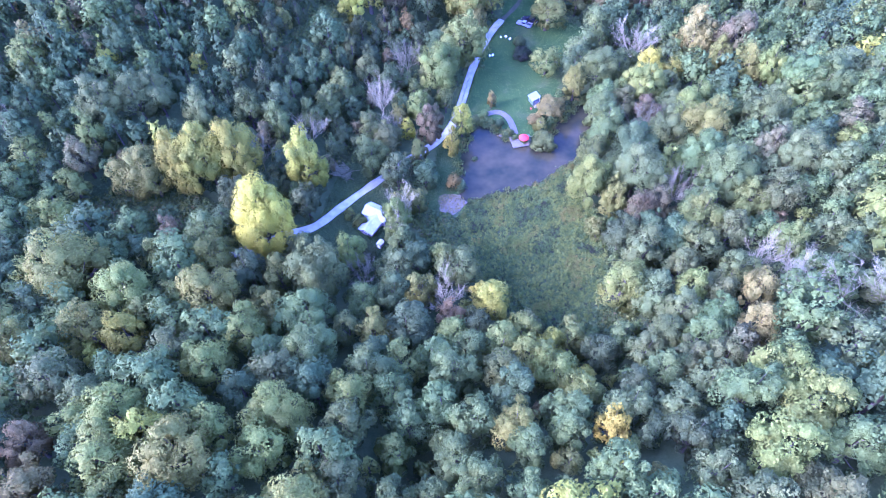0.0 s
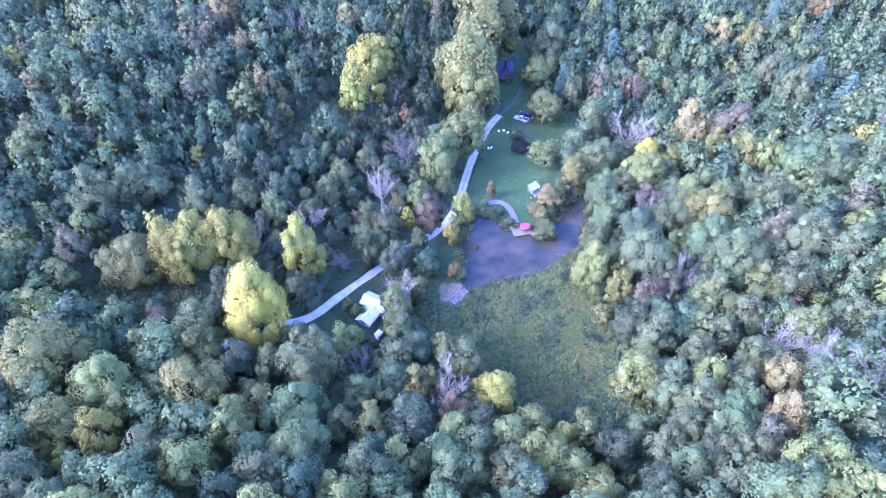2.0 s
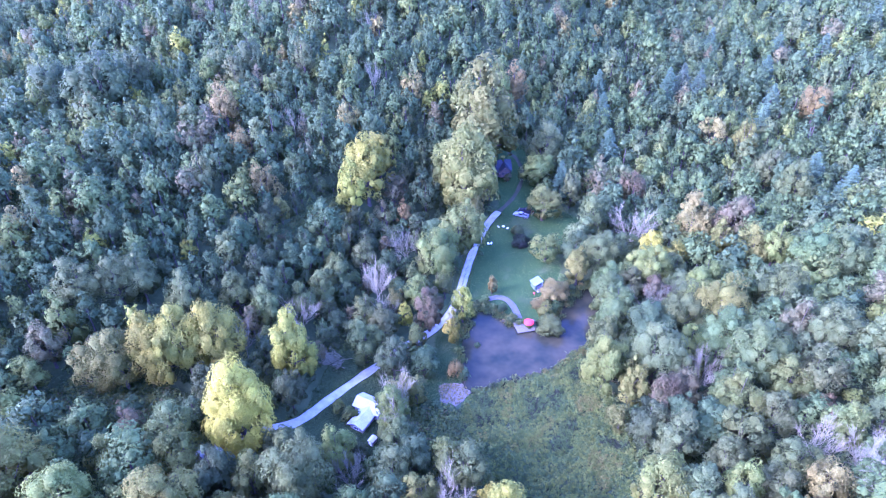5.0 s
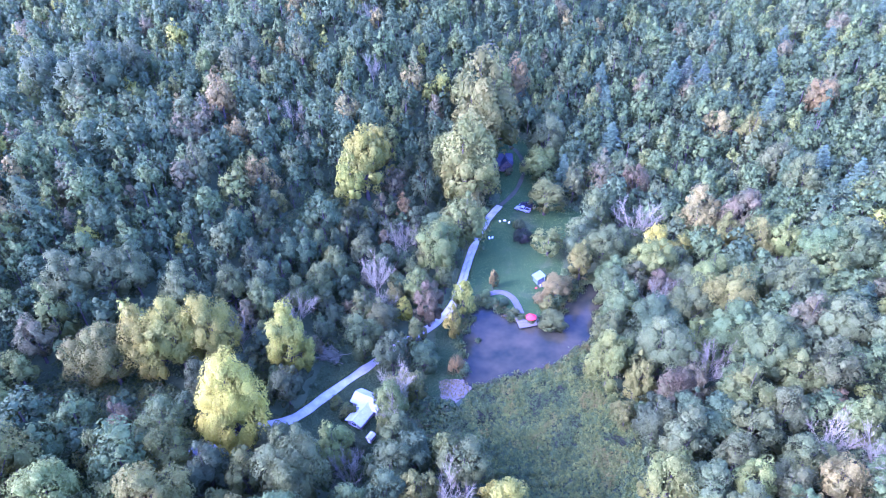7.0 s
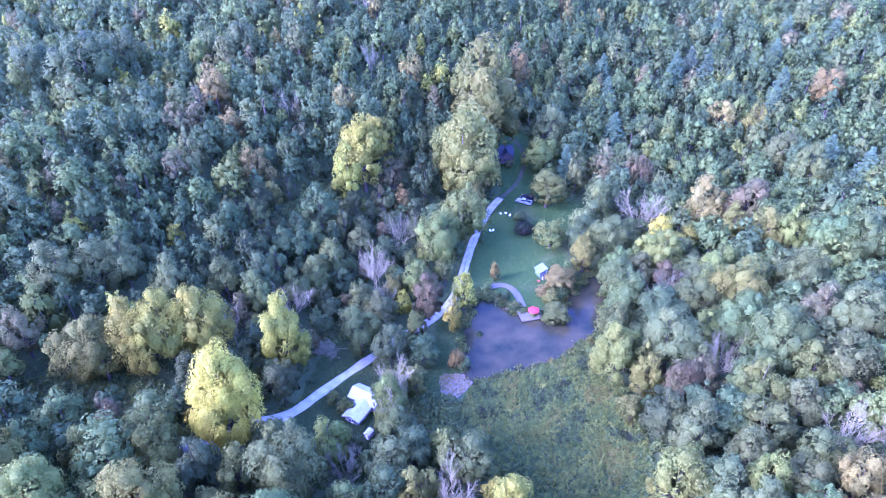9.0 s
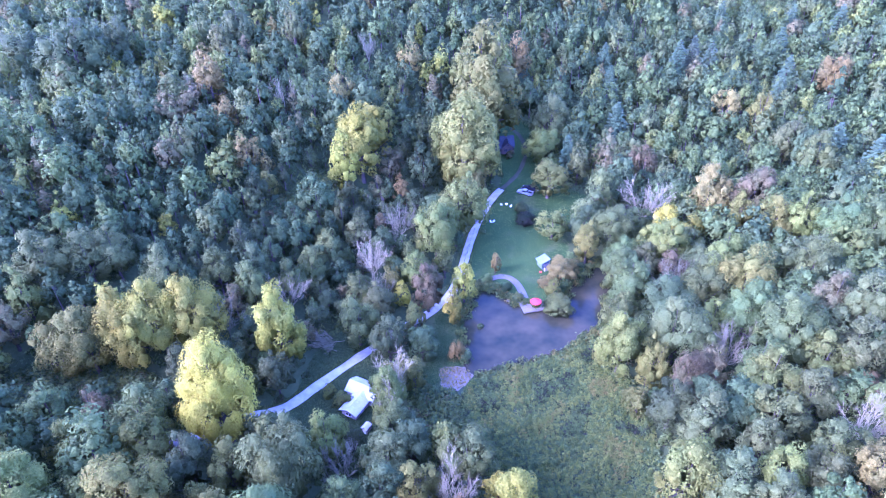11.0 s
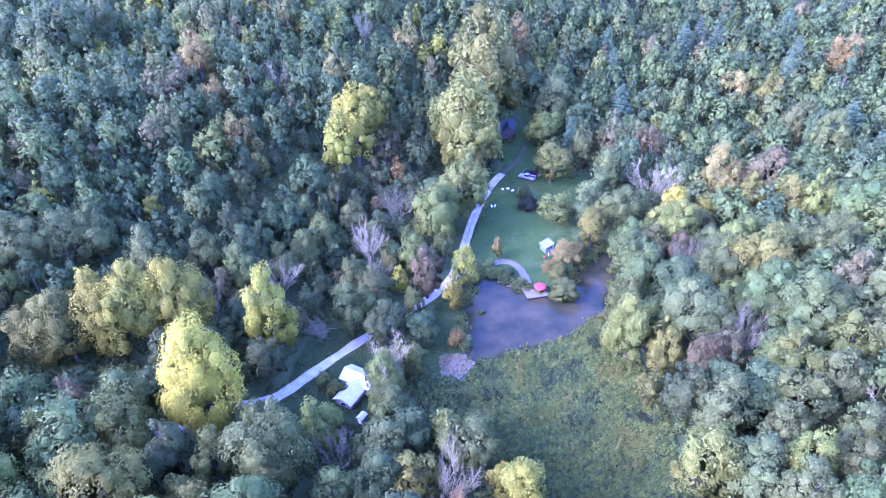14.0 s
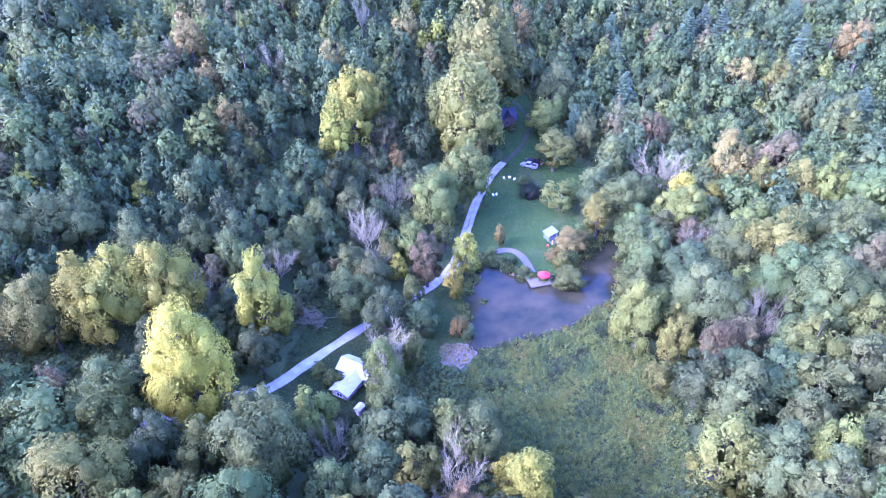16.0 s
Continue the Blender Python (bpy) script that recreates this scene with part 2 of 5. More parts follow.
def land(x, y):
    """Height of the valley and the hills round it, without the pond's hollow."""
    back_left = 34 * math.tanh(0.80 * soft_ramp(-0.75 * x + 0.66 * y - 124, 8) / 34)
    right = 24 * math.tanh(0.36 * soft_ramp(0.85 * x - 0.53 * y + 6, 6) / 24)
    near = 26 * math.tanh(0.42 * soft_ramp(56 - y, 8) / 26) * (1 - 0.5 * math.exp(-((x + 4) / 9) ** 2))
    near *= 1 - 0.75 * step_up((x - 14) / 4) * step_up((48 - x) / 4) * step_up((y - 28) / 5)
    far = 26 * math.tanh(0.22 * soft_ramp(0.2 * x + 0.98 * y - 205, 10) / 26)
    lane = 0.9 * step_up((-12 - x) / 6) + 0.012 * max(0.0, min(y, 260) - 130)
    left = 6.5 * step_up((-42 - x) / 6) * step_up((150 - y) / 10)
    return back_left + right + near + far + lane + left


POND = [(4.9, 116.2), (6.6, 122.5), (9.5, 127.6), (13.9, 127.6), (17.0, 123.7), (19.0, 121.9), (23.0, 120.4), (27.8, 119.3), (32.6, 124.1), (40.1, 133.7), (46.4, 139.6), (49.2, 137.0), (44.6, 123.6), (40.1, 111.0), (33.8, 105.6), (26.7, 100.7), (16.7, 97.1), (8.6, 95.2), (4.9, 100.3)]
LAWN = [(3.9, 125.2), (6.8, 139.2), (10.8, 155.1), (17.3, 174.4), (21.3, 190.8), (13.7, 203.9), (20.5, 218.9), (33.3, 221.5), (36.7, 206.3), (36.5, 189.1), (49.6, 176.5), (52.7, 169.0), (40.9, 159.9), (37.4, 143.6), (33.1, 126.9), (24.2, 119.9), (15.5, 126.9), (10.0, 127.3), (6.1, 122.5)]
MEADOW = [(5.8, 93.6), (18.0, 97.2), (28.0, 101.2), (36.4, 107.0), (38.9, 96.0), (43.6, 86.0), (42.4, 71.7), (38.0, 52.0), (29.6, 47.5), (19.5, 53.0), (14.0, 63.5), (5.0, 70.5), (1.5, 84.0)]
BRUSH_MID = [(-8.9, 93.3), (-1.3, 91.1), (3.0, 89.0), (4.4, 75.3), (-2.4, 71.5), (-6.6, 80.0)]
BRUSH_RIGHT = [(42.4, 71.7), (45.1, 61.4), (43.3, 47.3), (38.6, 41.8), (34.0, 49.3), (37.0, 55.8)]
CLEARING = [(-38.7, 79.1), (-33.6, 88.9), (-31.6, 101.2), (-27.8, 110.1), (-21.6, 112.5), (-16.1, 107.0), (-13.2, 87.8), (-13.8, 74.6), (-28.8, 74.0)]
GREEN_PATH = [(0.1, 121.7), (4.6, 117.6), (4.3, 101.0), (0.5, 94.4), (-4.0, 89.2), (-6.7, 93.8), (-3.2, 102.6), (-2.4, 114.5)]
BRUSH_LEFT = [(-94.0, 79.0), (-93.0, 84.5), (-86.0, 89.0), (-77.0, 91.0), (-66.0, 90.5), (-58.0, 88.0), (-53.0, 81.0), (-60.0, 78.5), (-72.0, 80.0), (-84.9, 74.0)]
BRUSH_BACK = [(-53.8, 144.0), (-40.0, 170.3), (-28.0, 169.2), (-29.1, 160.5), (-40.9, 147.3)]
BEACH = [(-1.3, 97.4), (2.4, 98.3), (5.4, 97.5), (6.3, 94.7), (4.6, 92.2), (2.1, 90.6), (-0.8, 92.2)]
ROAD = [(-56.0, 70.5), (-50.0, 74.7), (-45.1, 78.3), (-40.6, 81.5), (-35.1, 84.6), (-29.7, 91.1), (-26.2, 95.4), (-21.9, 100.1), (-17.2, 105.0), (-11.7, 111.0), (-3.0, 118.9), (2.2, 126.6), (5.3, 136.7), (7.0, 144.5), (8.7, 151.8), (11.0, 159.9), (14.0, 168.7), (17.2, 175.8), (20.7, 181.7)]
DRIVE = [(20.7, 181.8), (26.0, 189.1), (29.8, 197.2), (32.1, 206.1), (30.7, 213.7), (27.3, 217.0)]


def inside(poly, x, y):
    hit, j = False, len(poly) - 1
    for i in range(len(poly)):
        (xi, yi), (xj, yj) = poly[i], poly[j]
        if (yi > y) != (yj > y) and x < (xj - xi) * (y - yi) / (yj - yi) + xi:
            hit = not hit
        j = i
    return hit


def edge_distance(poly, x, y, closed=True):
    best = 1e9
    for i in range(len(poly) - (0 if closed else 1)):
        (ax, ay), (bx, by) = poly[i], poly[(i + 1) % len(poly)]
        dx, dy = bx - ax, by - ay
        k = max(0.0, min(1.0, ((x - ax) * dx + (y - ay) * dy) / (dx * dx + dy * dy)))
        best = min(best, math.hypot(x - ax - k * dx, y - ay - k * dy))
    return best


def smooth_line(points, per=6, closed=False):
    out, n = [], len(points)
    for i in range(n if closed else n - 1):
        p = [points[(i + k) % n] if closed else points[max(0, min(n - 1, i + k))] for k in (-1, 0, 1, 2)]
        for s in range(per):
            u = s / per
            out.append(tuple(0.5 * (2 * p[1][c] + (p[2][c] - p[0][c]) * u + (2 * p[0][c] - 5 * p[1][c] + 4 * p[2][c] - p[3][c]) * u * u
                                    + (3 * p[1][c] - p[0][c] - 3 * p[2][c] + p[3][c]) * u ** 3) for c in (0, 1)))
    if not closed:
        out.append(points[-1])
    return out


POND_LINE = smooth_line(POND, 5, True)
POND_BOX = (2.0, 93.0, 52.0, 142.0)


def ground(x, y):
    """The land with the pond's hollow pressed in."""
    z = land(x, y)
    near_pond = POND_BOX[0] - 8 < x < POND_BOX[2] + 8 and POND_BOX[1] - 8 < y < POND_BOX[3] + 8
    if near_pond:
        d = edge_distance(POND_LINE, x, y)
        if inside(POND_LINE, x, y):
            return -0.15 - min(1.2, 0.45 * d)
        k = min(1.0, d / 7.0)
        k = k * k * (3 - 2 * k)
        shore = 0.12 + 0.10 * d
        return shore * (1 - k) + (z + 0.3) * k
    return z + 0.3


def bumpy(x, y):
    return ground(x, y) + 0.12 * noise.noise((x * 0.21, y * 0.21, 3.0))


def axis(lo, hi, step, far, grow=1.35):
    v = list(np.arange(lo, hi + 0.01, step))
    s, a = step, v[-1]
    while a < far:
        s *= grow
        a += s
        v.append(a)
    s, a = step, v[0]
    while a > -far:
        s *= grow
        a -= s
        v.insert(0, a)
    return v


def build_ground():
    xs, ys = axis(-190, 200, 2.0, 2200), axis(-10, 330, 2.0, 2200)
    v = np.array([(x, y, bumpy(x, y)) for y in ys for x in xs])
    nx, ny = len(xs), len(ys)
    i = np.arange((nx - 1) * (ny - 1))
    r, c = i // (nx - 1), i % (nx - 1)
    a = r * nx + c
    f = np.stack((a, a + 1, a + nx + 1, a + nx), 1)
    ob = new("ground", mesh_from("ground", [(v, f, 0)], [FLOOR], True))
    tagged(ob, "dark leaf-littered forest floor of a wooded valley", "ground", kind="structure")


def sheet(name, poly, step, lift, material, label, ragged=0.5):
    """A patch of ground cover laid over the land."""
    line = smooth_line(poly, 5, True)
    xs = np.arange(min(p[0] for p in line) - 1, max(p[0] for p in line) + 1, step)
    ys = np.arange(min(p[1] for p in line) - 1, max(p[1] for p in line) + 1, step)
    index, verts, faces = {}, [], []

    def at(i, j):
        if (i, j) not in index:
            index[i, j] = len(verts)
            x, y = xs[i] + ragged * step * noise.noise((xs[i], ys[j], 1.0)), ys[j] + ragged * step * noise.noise((xs[i], ys[j], 7.0))
            verts.append((x, y, max(bumpy(x, y), 0.02) + lift))
        return index[i, j]
    for i in range(len(xs) - 1):
        for j in range(len(ys) - 1):
            x, y = xs[i] + step / 2, ys[j] + step / 2
            wob = 0.8 * noise.noise((x * 0.5, y * 0.5, 5.0))
            if inside(line, x + wob, y + wob) and not inside(POND_LINE, x, y):
                faces.append((at(i, j), at(i + 1, j), at(i + 1, j + 1), at(i, j + 1)))
    ob = new(name, mesh_from(name, [(np.array(verts), np.array(faces), 0)], [material], True))
    return tagged(ob, label, name.replace("_", " "), kind="structure")


def ribbon(name, line, width, lift, material, label, wander=0.25):
    line = smooth_line(line, 8)
    cols = 7
    verts, faces = [], []
    for i, (x, y) in enumerate(line):
        (ax, ay), (bx, by) = line[max(0, i - 1)], line[min(len(line) - 1, i + 1)]
        l = math.hypot(bx - ax, by - ay)
        nx, ny = -(by - ay) / l, (bx - ax) / l
        w = width * (1 + wander * noise.noise((x * 0.3, y * 0.3, 2.0)))
        for c in range(cols):
            u = c / (cols - 1) - 0.5
            px, py = x + nx * u * w, y + ny * u * w
            rut = -0.03 if c in (1, 5) else 0.02 if c == 3 else 0.0
            verts.append((px, py, bumpy(px, py) + lift + rut - (0.10 if c in (0, 6) else 0)))
        if i:
            for c in range(cols - 1):
                a = (i - 1) * cols + c
                faces.append((a, a + 1, a + cols + 1, a + cols))
    ob = new(name, mesh_from(name, [(np.array(verts), np.array(faces), 0)], [material], True))
    return tagged(ob, label, "road", kind="structure")


build_ground()
sheet("lawn", LAWN, 0.7, 0.06, GRASS, "mown green lawn beside the pond")
sheet("grass_clearing", CLEARING, 0.8, 0.06, ROUGH_GRASS, "shaded rough grass round the white-roofed house")
sheet("grass_path", GREEN_PATH, 0.6, 0.07, GRASS, "mown grass path along the pond bank")
sheet("marsh", MEADOW, 0.9, 0.05, MARSH, "damp soil of the overgrown meadow")
sheet("beach", BEACH, 0.25, 0.10, SAND, "small bare sandy bank at the pond")
ribbon("road", ROAD, 2.65, 0.14, GRAVEL, "pale gravel lane with two wheel tracks")
ribbon("driveway", DRIVE, 1.9, 0.12, DIRT, "dark packed-dirt drive curving to the cabin")
bm = bmesh.new()
for k, (x, y) in enumerate(POND_LINE):
    (ax, ay), (bx, by) = POND_LINE[k - 1], POND_LINE[(k + 1) % len(POND_LINE)]
    l = math.hypot(bx - ax, by - ay)
    bm.verts.new((x - (by - ay) / l * 1.0, y + (bx - ax) / l * 1.0, 0.0))
bm.faces.new(bm.verts)
bmesh.ops.triangulate(bm, faces=bm.faces)
pond = part("water", bm, WATER)
tagged(pond, "still murky pond water with soft reflections", "pond", kind="structure")


# ---- trees ----
rng = np.random.default_rng(7)
GOLD = (1 + 5 ** 0.5) / 2
BALL_V = np.array([(-1, GOLD, 0), (1, GOLD, 0), (-1, -GOLD, 0), (1, -GOLD, 0), (0, -1, GOLD), (0, 1, GOLD), (0, -1, -GOLD), (0, 1, -GOLD),
                  (GOLD, 0, -1), (GOLD, 0, 1), (-GOLD, 0, -1), (-GOLD, 0, 1)]) / (1 + GOLD ** 2) ** 0.5
BALL_F = np.array([(0, 11, 5), (0, 5, 1), (0, 1, 7), (0, 7, 10), (0, 10, 11), (1, 5, 9), (5, 11, 4), (11, 10, 2), (10, 7, 6), (7, 1, 8),
                  (3, 9, 4), (3, 4, 2), (3, 2, 6), (3, 6, 8), (3, 8, 9), (4, 9, 5), (2, 4, 11), (6, 2, 10), (8, 6, 7), (9, 8, 1)])
OCT_V = np.array([(1, 0, 0), (0, 1, 0), (-1, 0, 0), (0, -1, 0), (0, 0, 1), (0, 0, -1)], float)
OCT_F = np.array([(0, 1, 4), (1, 2, 4), (2, 3, 4), (3, 0, 4), (1, 0, 5), (2, 1, 5), (3, 2, 5), (0, 3, 5)])


def unit(v):
    return v / np.maximum(np.linalg.norm(v, axis=1, keepdims=True), 1e-6)


def leaves(places, normals, size, spread=0.55, hang=0.0):
    """Small leaf sprays at places, each facing about its normal; hang draws them out downwards."""
    n = len(places)
    nn = unit(normals + spread * rng.normal(size=(n, 3)))
    t = rng.normal(size=(n, 3))
    if hang:
        t = t * (1 - hang) + np.array([0, 0, -1.5]) * hang
    t = unit(t - nn * np.sum(t * nn, 1, keepdims=True))
    s = np.cross(nn, t)
    k = size * rng.uniform(0.6, 1.35, size=(n, 1))
    long = k * (1 + 0.9 * hang)
    wide = k * (0.72 - 0.25 * hang)
    v = np.stack((places - t * long * 0.6 + s * wide, places - t * long * 0.6 - s * wide, places + t * long), 1).reshape(-1, 3)
    f = np.arange(3 * n).reshape(n, 3)
    return v, f


def soften(places, normals, n_leaf=3):
    return np.repeat(unit(normals + 0.30 * rng.normal(size=normals.shape)), n_leaf, axis=0)


def puffs(centres, radii, count, size, middle, squash=0.85, spread=0.42, hang=0.0, core=0.79):
    """Leaf sprays over a heap of rounded boughs, with the dense inside of each bough."""
    area = radii ** 2
    per = np.maximum(6, (count * area / area.sum()).astype(int))
    vs, fs, ns, base = [], [], [], 0
    for i, (c, r, m) in enumerate(zip(centres, radii, per)):
        d = unit(rng.normal(size=(m * 2, 3)))
        out = unit((c - middle)[None])[0]
        keep = (d @ out > -0.35) & (d[:, 2] > -0.45)
        d = d[keep][:m]
        rr = r * (1.0 + 0.09 * rng.normal(size=(len(d), 1)))
        p = c + d * rr * np.array([1, 1, squash])
        gap = np.linalg.norm((p[:, None] - centres[None]) / radii[None, :, None], axis=2)
        gap[:, i] = 9
        ok = gap.min(1) > 0.70
        p, d = p[ok], d[ok]
        if len(p):
            v, f = leaves(p, d + np.array([0, 0, 0.25]), size, spread, hang)
            vs.append(v), fs.append(f + base), ns.append(soften(p, 0.42 * d + 0.7 * unit(p - middle)))
            base += len(v)
    v4, f4 = np.concatenate(vs), np.concatenate(fs)
    solid = np.unique(np.r_[np.arange(0, len(centres), 2 if count > 1000 else 3), np.arange(max(0, len(centres) - 3), len(centres))])
    centres, radii = centres[solid], radii[solid]
    k = len(centres)
    ICO_V, ICO_F = (BALL_V, BALL_F) if count > 2000 else (OCT_V, OCT_F)
    jig = 1 + 0.18 * rng.normal(size=(k, len(ICO_V), 1))
    cv = centres[:, None] + ICO_V[None] * jig * (radii * core)[:, None, None] * np.array([1, 1, squash])
    cf = ICO_F[None] + (np.arange(k) * len(ICO_V))[:, None, None]
    cn = unit((cv - centres[:, None]).reshape(-1, 3)) * 0.55 + 0.6 * unit(cv.reshape(-1, 3) - middle)
    return [(v4, f4, 0, np.concatenate(ns)), (cv.reshape(-1, 3), cf.reshape(-1, 3), 0, unit(cn))]


def tube(points, radii, sides):
    points, radii = np.asarray(points, float), np.asarray(radii, float)
    n = len(points)
    d = np.gradient(points, axis=0)
    d = unit(d)
    ref = np.where(np.abs(d[:, :1]) < 0.8, np.array([[1.0, 0, 0]]), np.array([[0, 1.0, 0]]))
    a = unit(np.cross(d, ref))
    b = np.cross(d, a)
    ang = np.arange(sides) / sides * 2 * math.pi
    v = points[:, None] + radii[:, None, None] * (np.cos(ang)[None, :, None] * a[:, None] + np.sin(ang)[None, :, None] * b[:, None])
    i, j = np.meshgrid(np.arange(n - 1), np.arange(sides), indexing="ij")
    q = i * sides + j
    r = i * sides + (j + 1) % sides
    f = np.stack((q, r, r + sides, q + sides), -1).reshape(-1, 4)
    return v.reshape(-1, 3), f


def trunk_and_limbs(h, w, ends, top=0.75, thick=0.022):
    """A tapered, slightly bent trunk with limbs to the boughs."""
    k = 7
    z = np.linspace(-0.4, h * top, k)
    bend = np.cumsum(rng.normal(size=(k, 2)) * 0.012 * h, 0) * np.linspace(0, 1, k)[:, None]
    line = np.column_stack((bend, z))
    rad = h * thick * np.array([1.5, 1.0, 0.85, 0.7, 0.55, 0.4, 0.22])
    chunks = [(*tube(line, rad, 7), 0)]
    for e in ends:
        s = min(k - 2, max(2, int(k * 0.75 * (e[2] / h) - 1)))
        a = line[s]
        m = (a + e) / 2 + np.array([0, 0, -0.06 * h * 0.5])
        chunks.append((*tube([a, m, e], [rad[s] * 0.5, rad[s] * 0.32, 0.03], 4), 0))
    return chunks


def shape_boughs(kind, h, w):
    """Centres and radii of the boughs that make a crown of this kind."""
    r = w / 2
    n = {"round": 58, "tall": 54, "oval": 80, "willow": 46, "cone": 18, "shrub": 44}[kind]
    if w > 13:
        n = int(n * 1.2)
    if w < 7 and kind != "shrub":
        n = int(n * 0.6)
    if kind == "cone":
        u = np.sort(rng.uniform(0, 1, n))
        ang = rng.uniform(0, 6.283, n)
        rr = r * (1.0 - 0.85 * u)
        c = np.column_stack((rr * 0.6 * np.cos(ang), rr * 0.6 * np.sin(ang), h * (0.06 + 0.88 * u)))
        return c, np.maximum(rr * 0.62, 0.12 * r), np.array([0, 0, h * 0.4])
    mid, tall_r = {"round": (0.55, 0.45), "tall": (0.53, 0.47), "oval": (0.54, 0.46), "willow": (0.51, 0.48), "shrub": (0.45, 0.45)}[kind]
    lump = {"round": 0.235, "tall": 0.22, "oval": 0.20, "willow": 0.225, "shrub": 0.30}[kind]
    leaders = {"round": 5, "tall": 4, "oval": 3, "willow": 4, "shrub": 1}[kind]
    if w < 7:
        leaders = min(leaders, 3)
    cs, rs, heads = [], [], []
    turn = rng.uniform(0, 6.283)
    for k in range(leaders):
        if leaders == 1:
            off, part_r, low, high = np.zeros(2), r, h * (mid - tall_r), h * (mid + tall_r)
        else:
            ang = turn + k * 6.283 / leaders + rng.normal() * 0.35
            spread_out = kind in ("round", "willow")
            off = np.array([math.cos(ang), math.sin(ang)]) * r * (rng.uniform(0.34, 0.60) if spread_out else rng.uniform(0.18, 0.40))
            part_r = r * (rng.uniform(0.40, 0.60) if spread_out else rng.uniform(0.56, 0.78))
            high = h * (rng.uniform(0.72, 0.95) if k else 1.0)
            if kind == "oval":
                off, part_r = off * 0.55, part_r * 1.12
            if k == 0:
                off, part_r = off * 0.3, max(part_r, (0.56 if spread_out else 0.68) * r)
            low = h * (mid - tall_r) * rng.uniform(0.2, 1.0)
        m = max(8, int(n / leaders * (1.5 if leaders > 1 else 1.1)))
        i = np.arange(m) + 0.5
        z = 1 - 1.82 * i / m
        ring, ang = np.sqrt(np.maximum(0, 1 - z * z)), i * 2.39996 + rng.uniform(0, 6.28)
        d = unit(np.column_stack((ring * np.cos(ang), ring * np.sin(ang), z)) + 0.22 * rng.normal(size=(m, 3)))
        rad = r * lump * (rng.uniform(0.55, 1.4, m) if kind != "oval" else rng.uniform(0.65, 1.35, m))
        seed = float(rng.uniform(0, 90))
        swell = np.array([noise.noise(Vector(q) * 1.4 + Vector((seed, 0, 0))) for q in d])
        depth = (1 - 0.8 * rad / part_r) * (1 + (0.20 if kind == "oval" else 0.34) * swell)
        slim = np.where(d[:, 2:] > 0, 1 - (0.35 if kind in ("tall", "oval") else 0.16) * d[:, 2:], 1.0)
        c = d * depth[:, None] * np.array([part_r, part_r, (high - low) / 2])
        c[:, :2] *= slim
        c += np.array([off[0], off[1], (high + low) / 2])
        cs.append(c), rs.append(rad), heads.append((np.array([off[0], off[1], (high + low) / 2]), part_r, (high - low) / 2))
    c, rad = np.concatenate(cs), np.concatenate(rs)
    buried = np.zeros(len(c), int)
    for head, pr, ph in heads:
        buried += np.linalg.norm((c - head) / np.array([pr, pr, ph]), axis=1) < 0.55
    keep = buried < 1
    inner = np.array([head + np.array([0, 0, 0.06 * ph]) for head, pr, ph in heads])
    inner_r = np.array([0.52 * pr for head, pr, ph in heads])
    c, rad = np.concatenate((c[keep], inner)), np.concatenate((rad[keep], inner_r))
    return c, rad, np.array([0, 0, h * (mid - 0.08)])


def crown_and_trunk(kind, h, w, count, size):
    c, rad, middle = shape_boughs(kind, h, w)
    hang = 0.55 if kind == "willow" else 0.0
    crown = puffs(c, rad, count, size, middle, 1.35 if kind in ("willow", "tall") else 1.2, 0.32, hang)
    ends = c[rng.choice(len(c), min(len(c), 9), replace=False)]
    wood = trunk_and_limbs(h, w, ends, 0.8 if kind in ("cone", "tall") else 0.62)
    return crown, wood


def pine_parts(h, w):
    """Whorls of drooping, upswept boughs up a straight stem."""
    vs, fs, base, wood = [], [], 0, [(*tube([(0, 0, -0.4), (0.1, 0, h * 0.5), (0, 0.1, h * 0.98)], [0.3, 0.2, 0.04], 6), 0)]
    z = h * 0.14
    while z < h * 0.97:
        k = (h * 0.99 - z) / (h * 0.85)
        n = 6 if k > 0.3 else 5
        turn = rng.uniform(0, 6.28)
        for b in range(n):
            ang = turn + b * 6.283 / n + rng.normal() * 0.15
            reach = w / 2 * (k ** 0.75) * rng.uniform(0.75, 1.1)
            tip = np.array([math.cos(ang) * reach, math.sin(ang) * reach, z + 0.10 * reach])
            wood.append((*tube([(0, 0, z), tip], [0.06, 0.02], 3), 0))
            m = max(5, int(reach * 9))
            u = rng.uniform(0.2, 1.05, m)
            side = np.array([-math.sin(ang), math.cos(ang), 0])
            p = np.array([0, 0, z]) + u[:, None] * (tip - np.array([0, 0, z])) + side * (rng.uniform(-1, 1, m) * 0.32 * reach * (1.1 - 0.5 * u))[:, None]
            p[:, 2] += rng.normal(size=m) * 0.12
            v, f = leaves(p, np.tile([[0.2 * math.cos(ang), 0.2 * math.sin(ang), 1.0]], (m, 1)), 0.46, 0.3)
            vs.append(v), fs.append(f + base)
            base += len(v)
        z += h * 0.052
    return [(np.concatenate(vs), np.concatenate(fs), 0)], wood


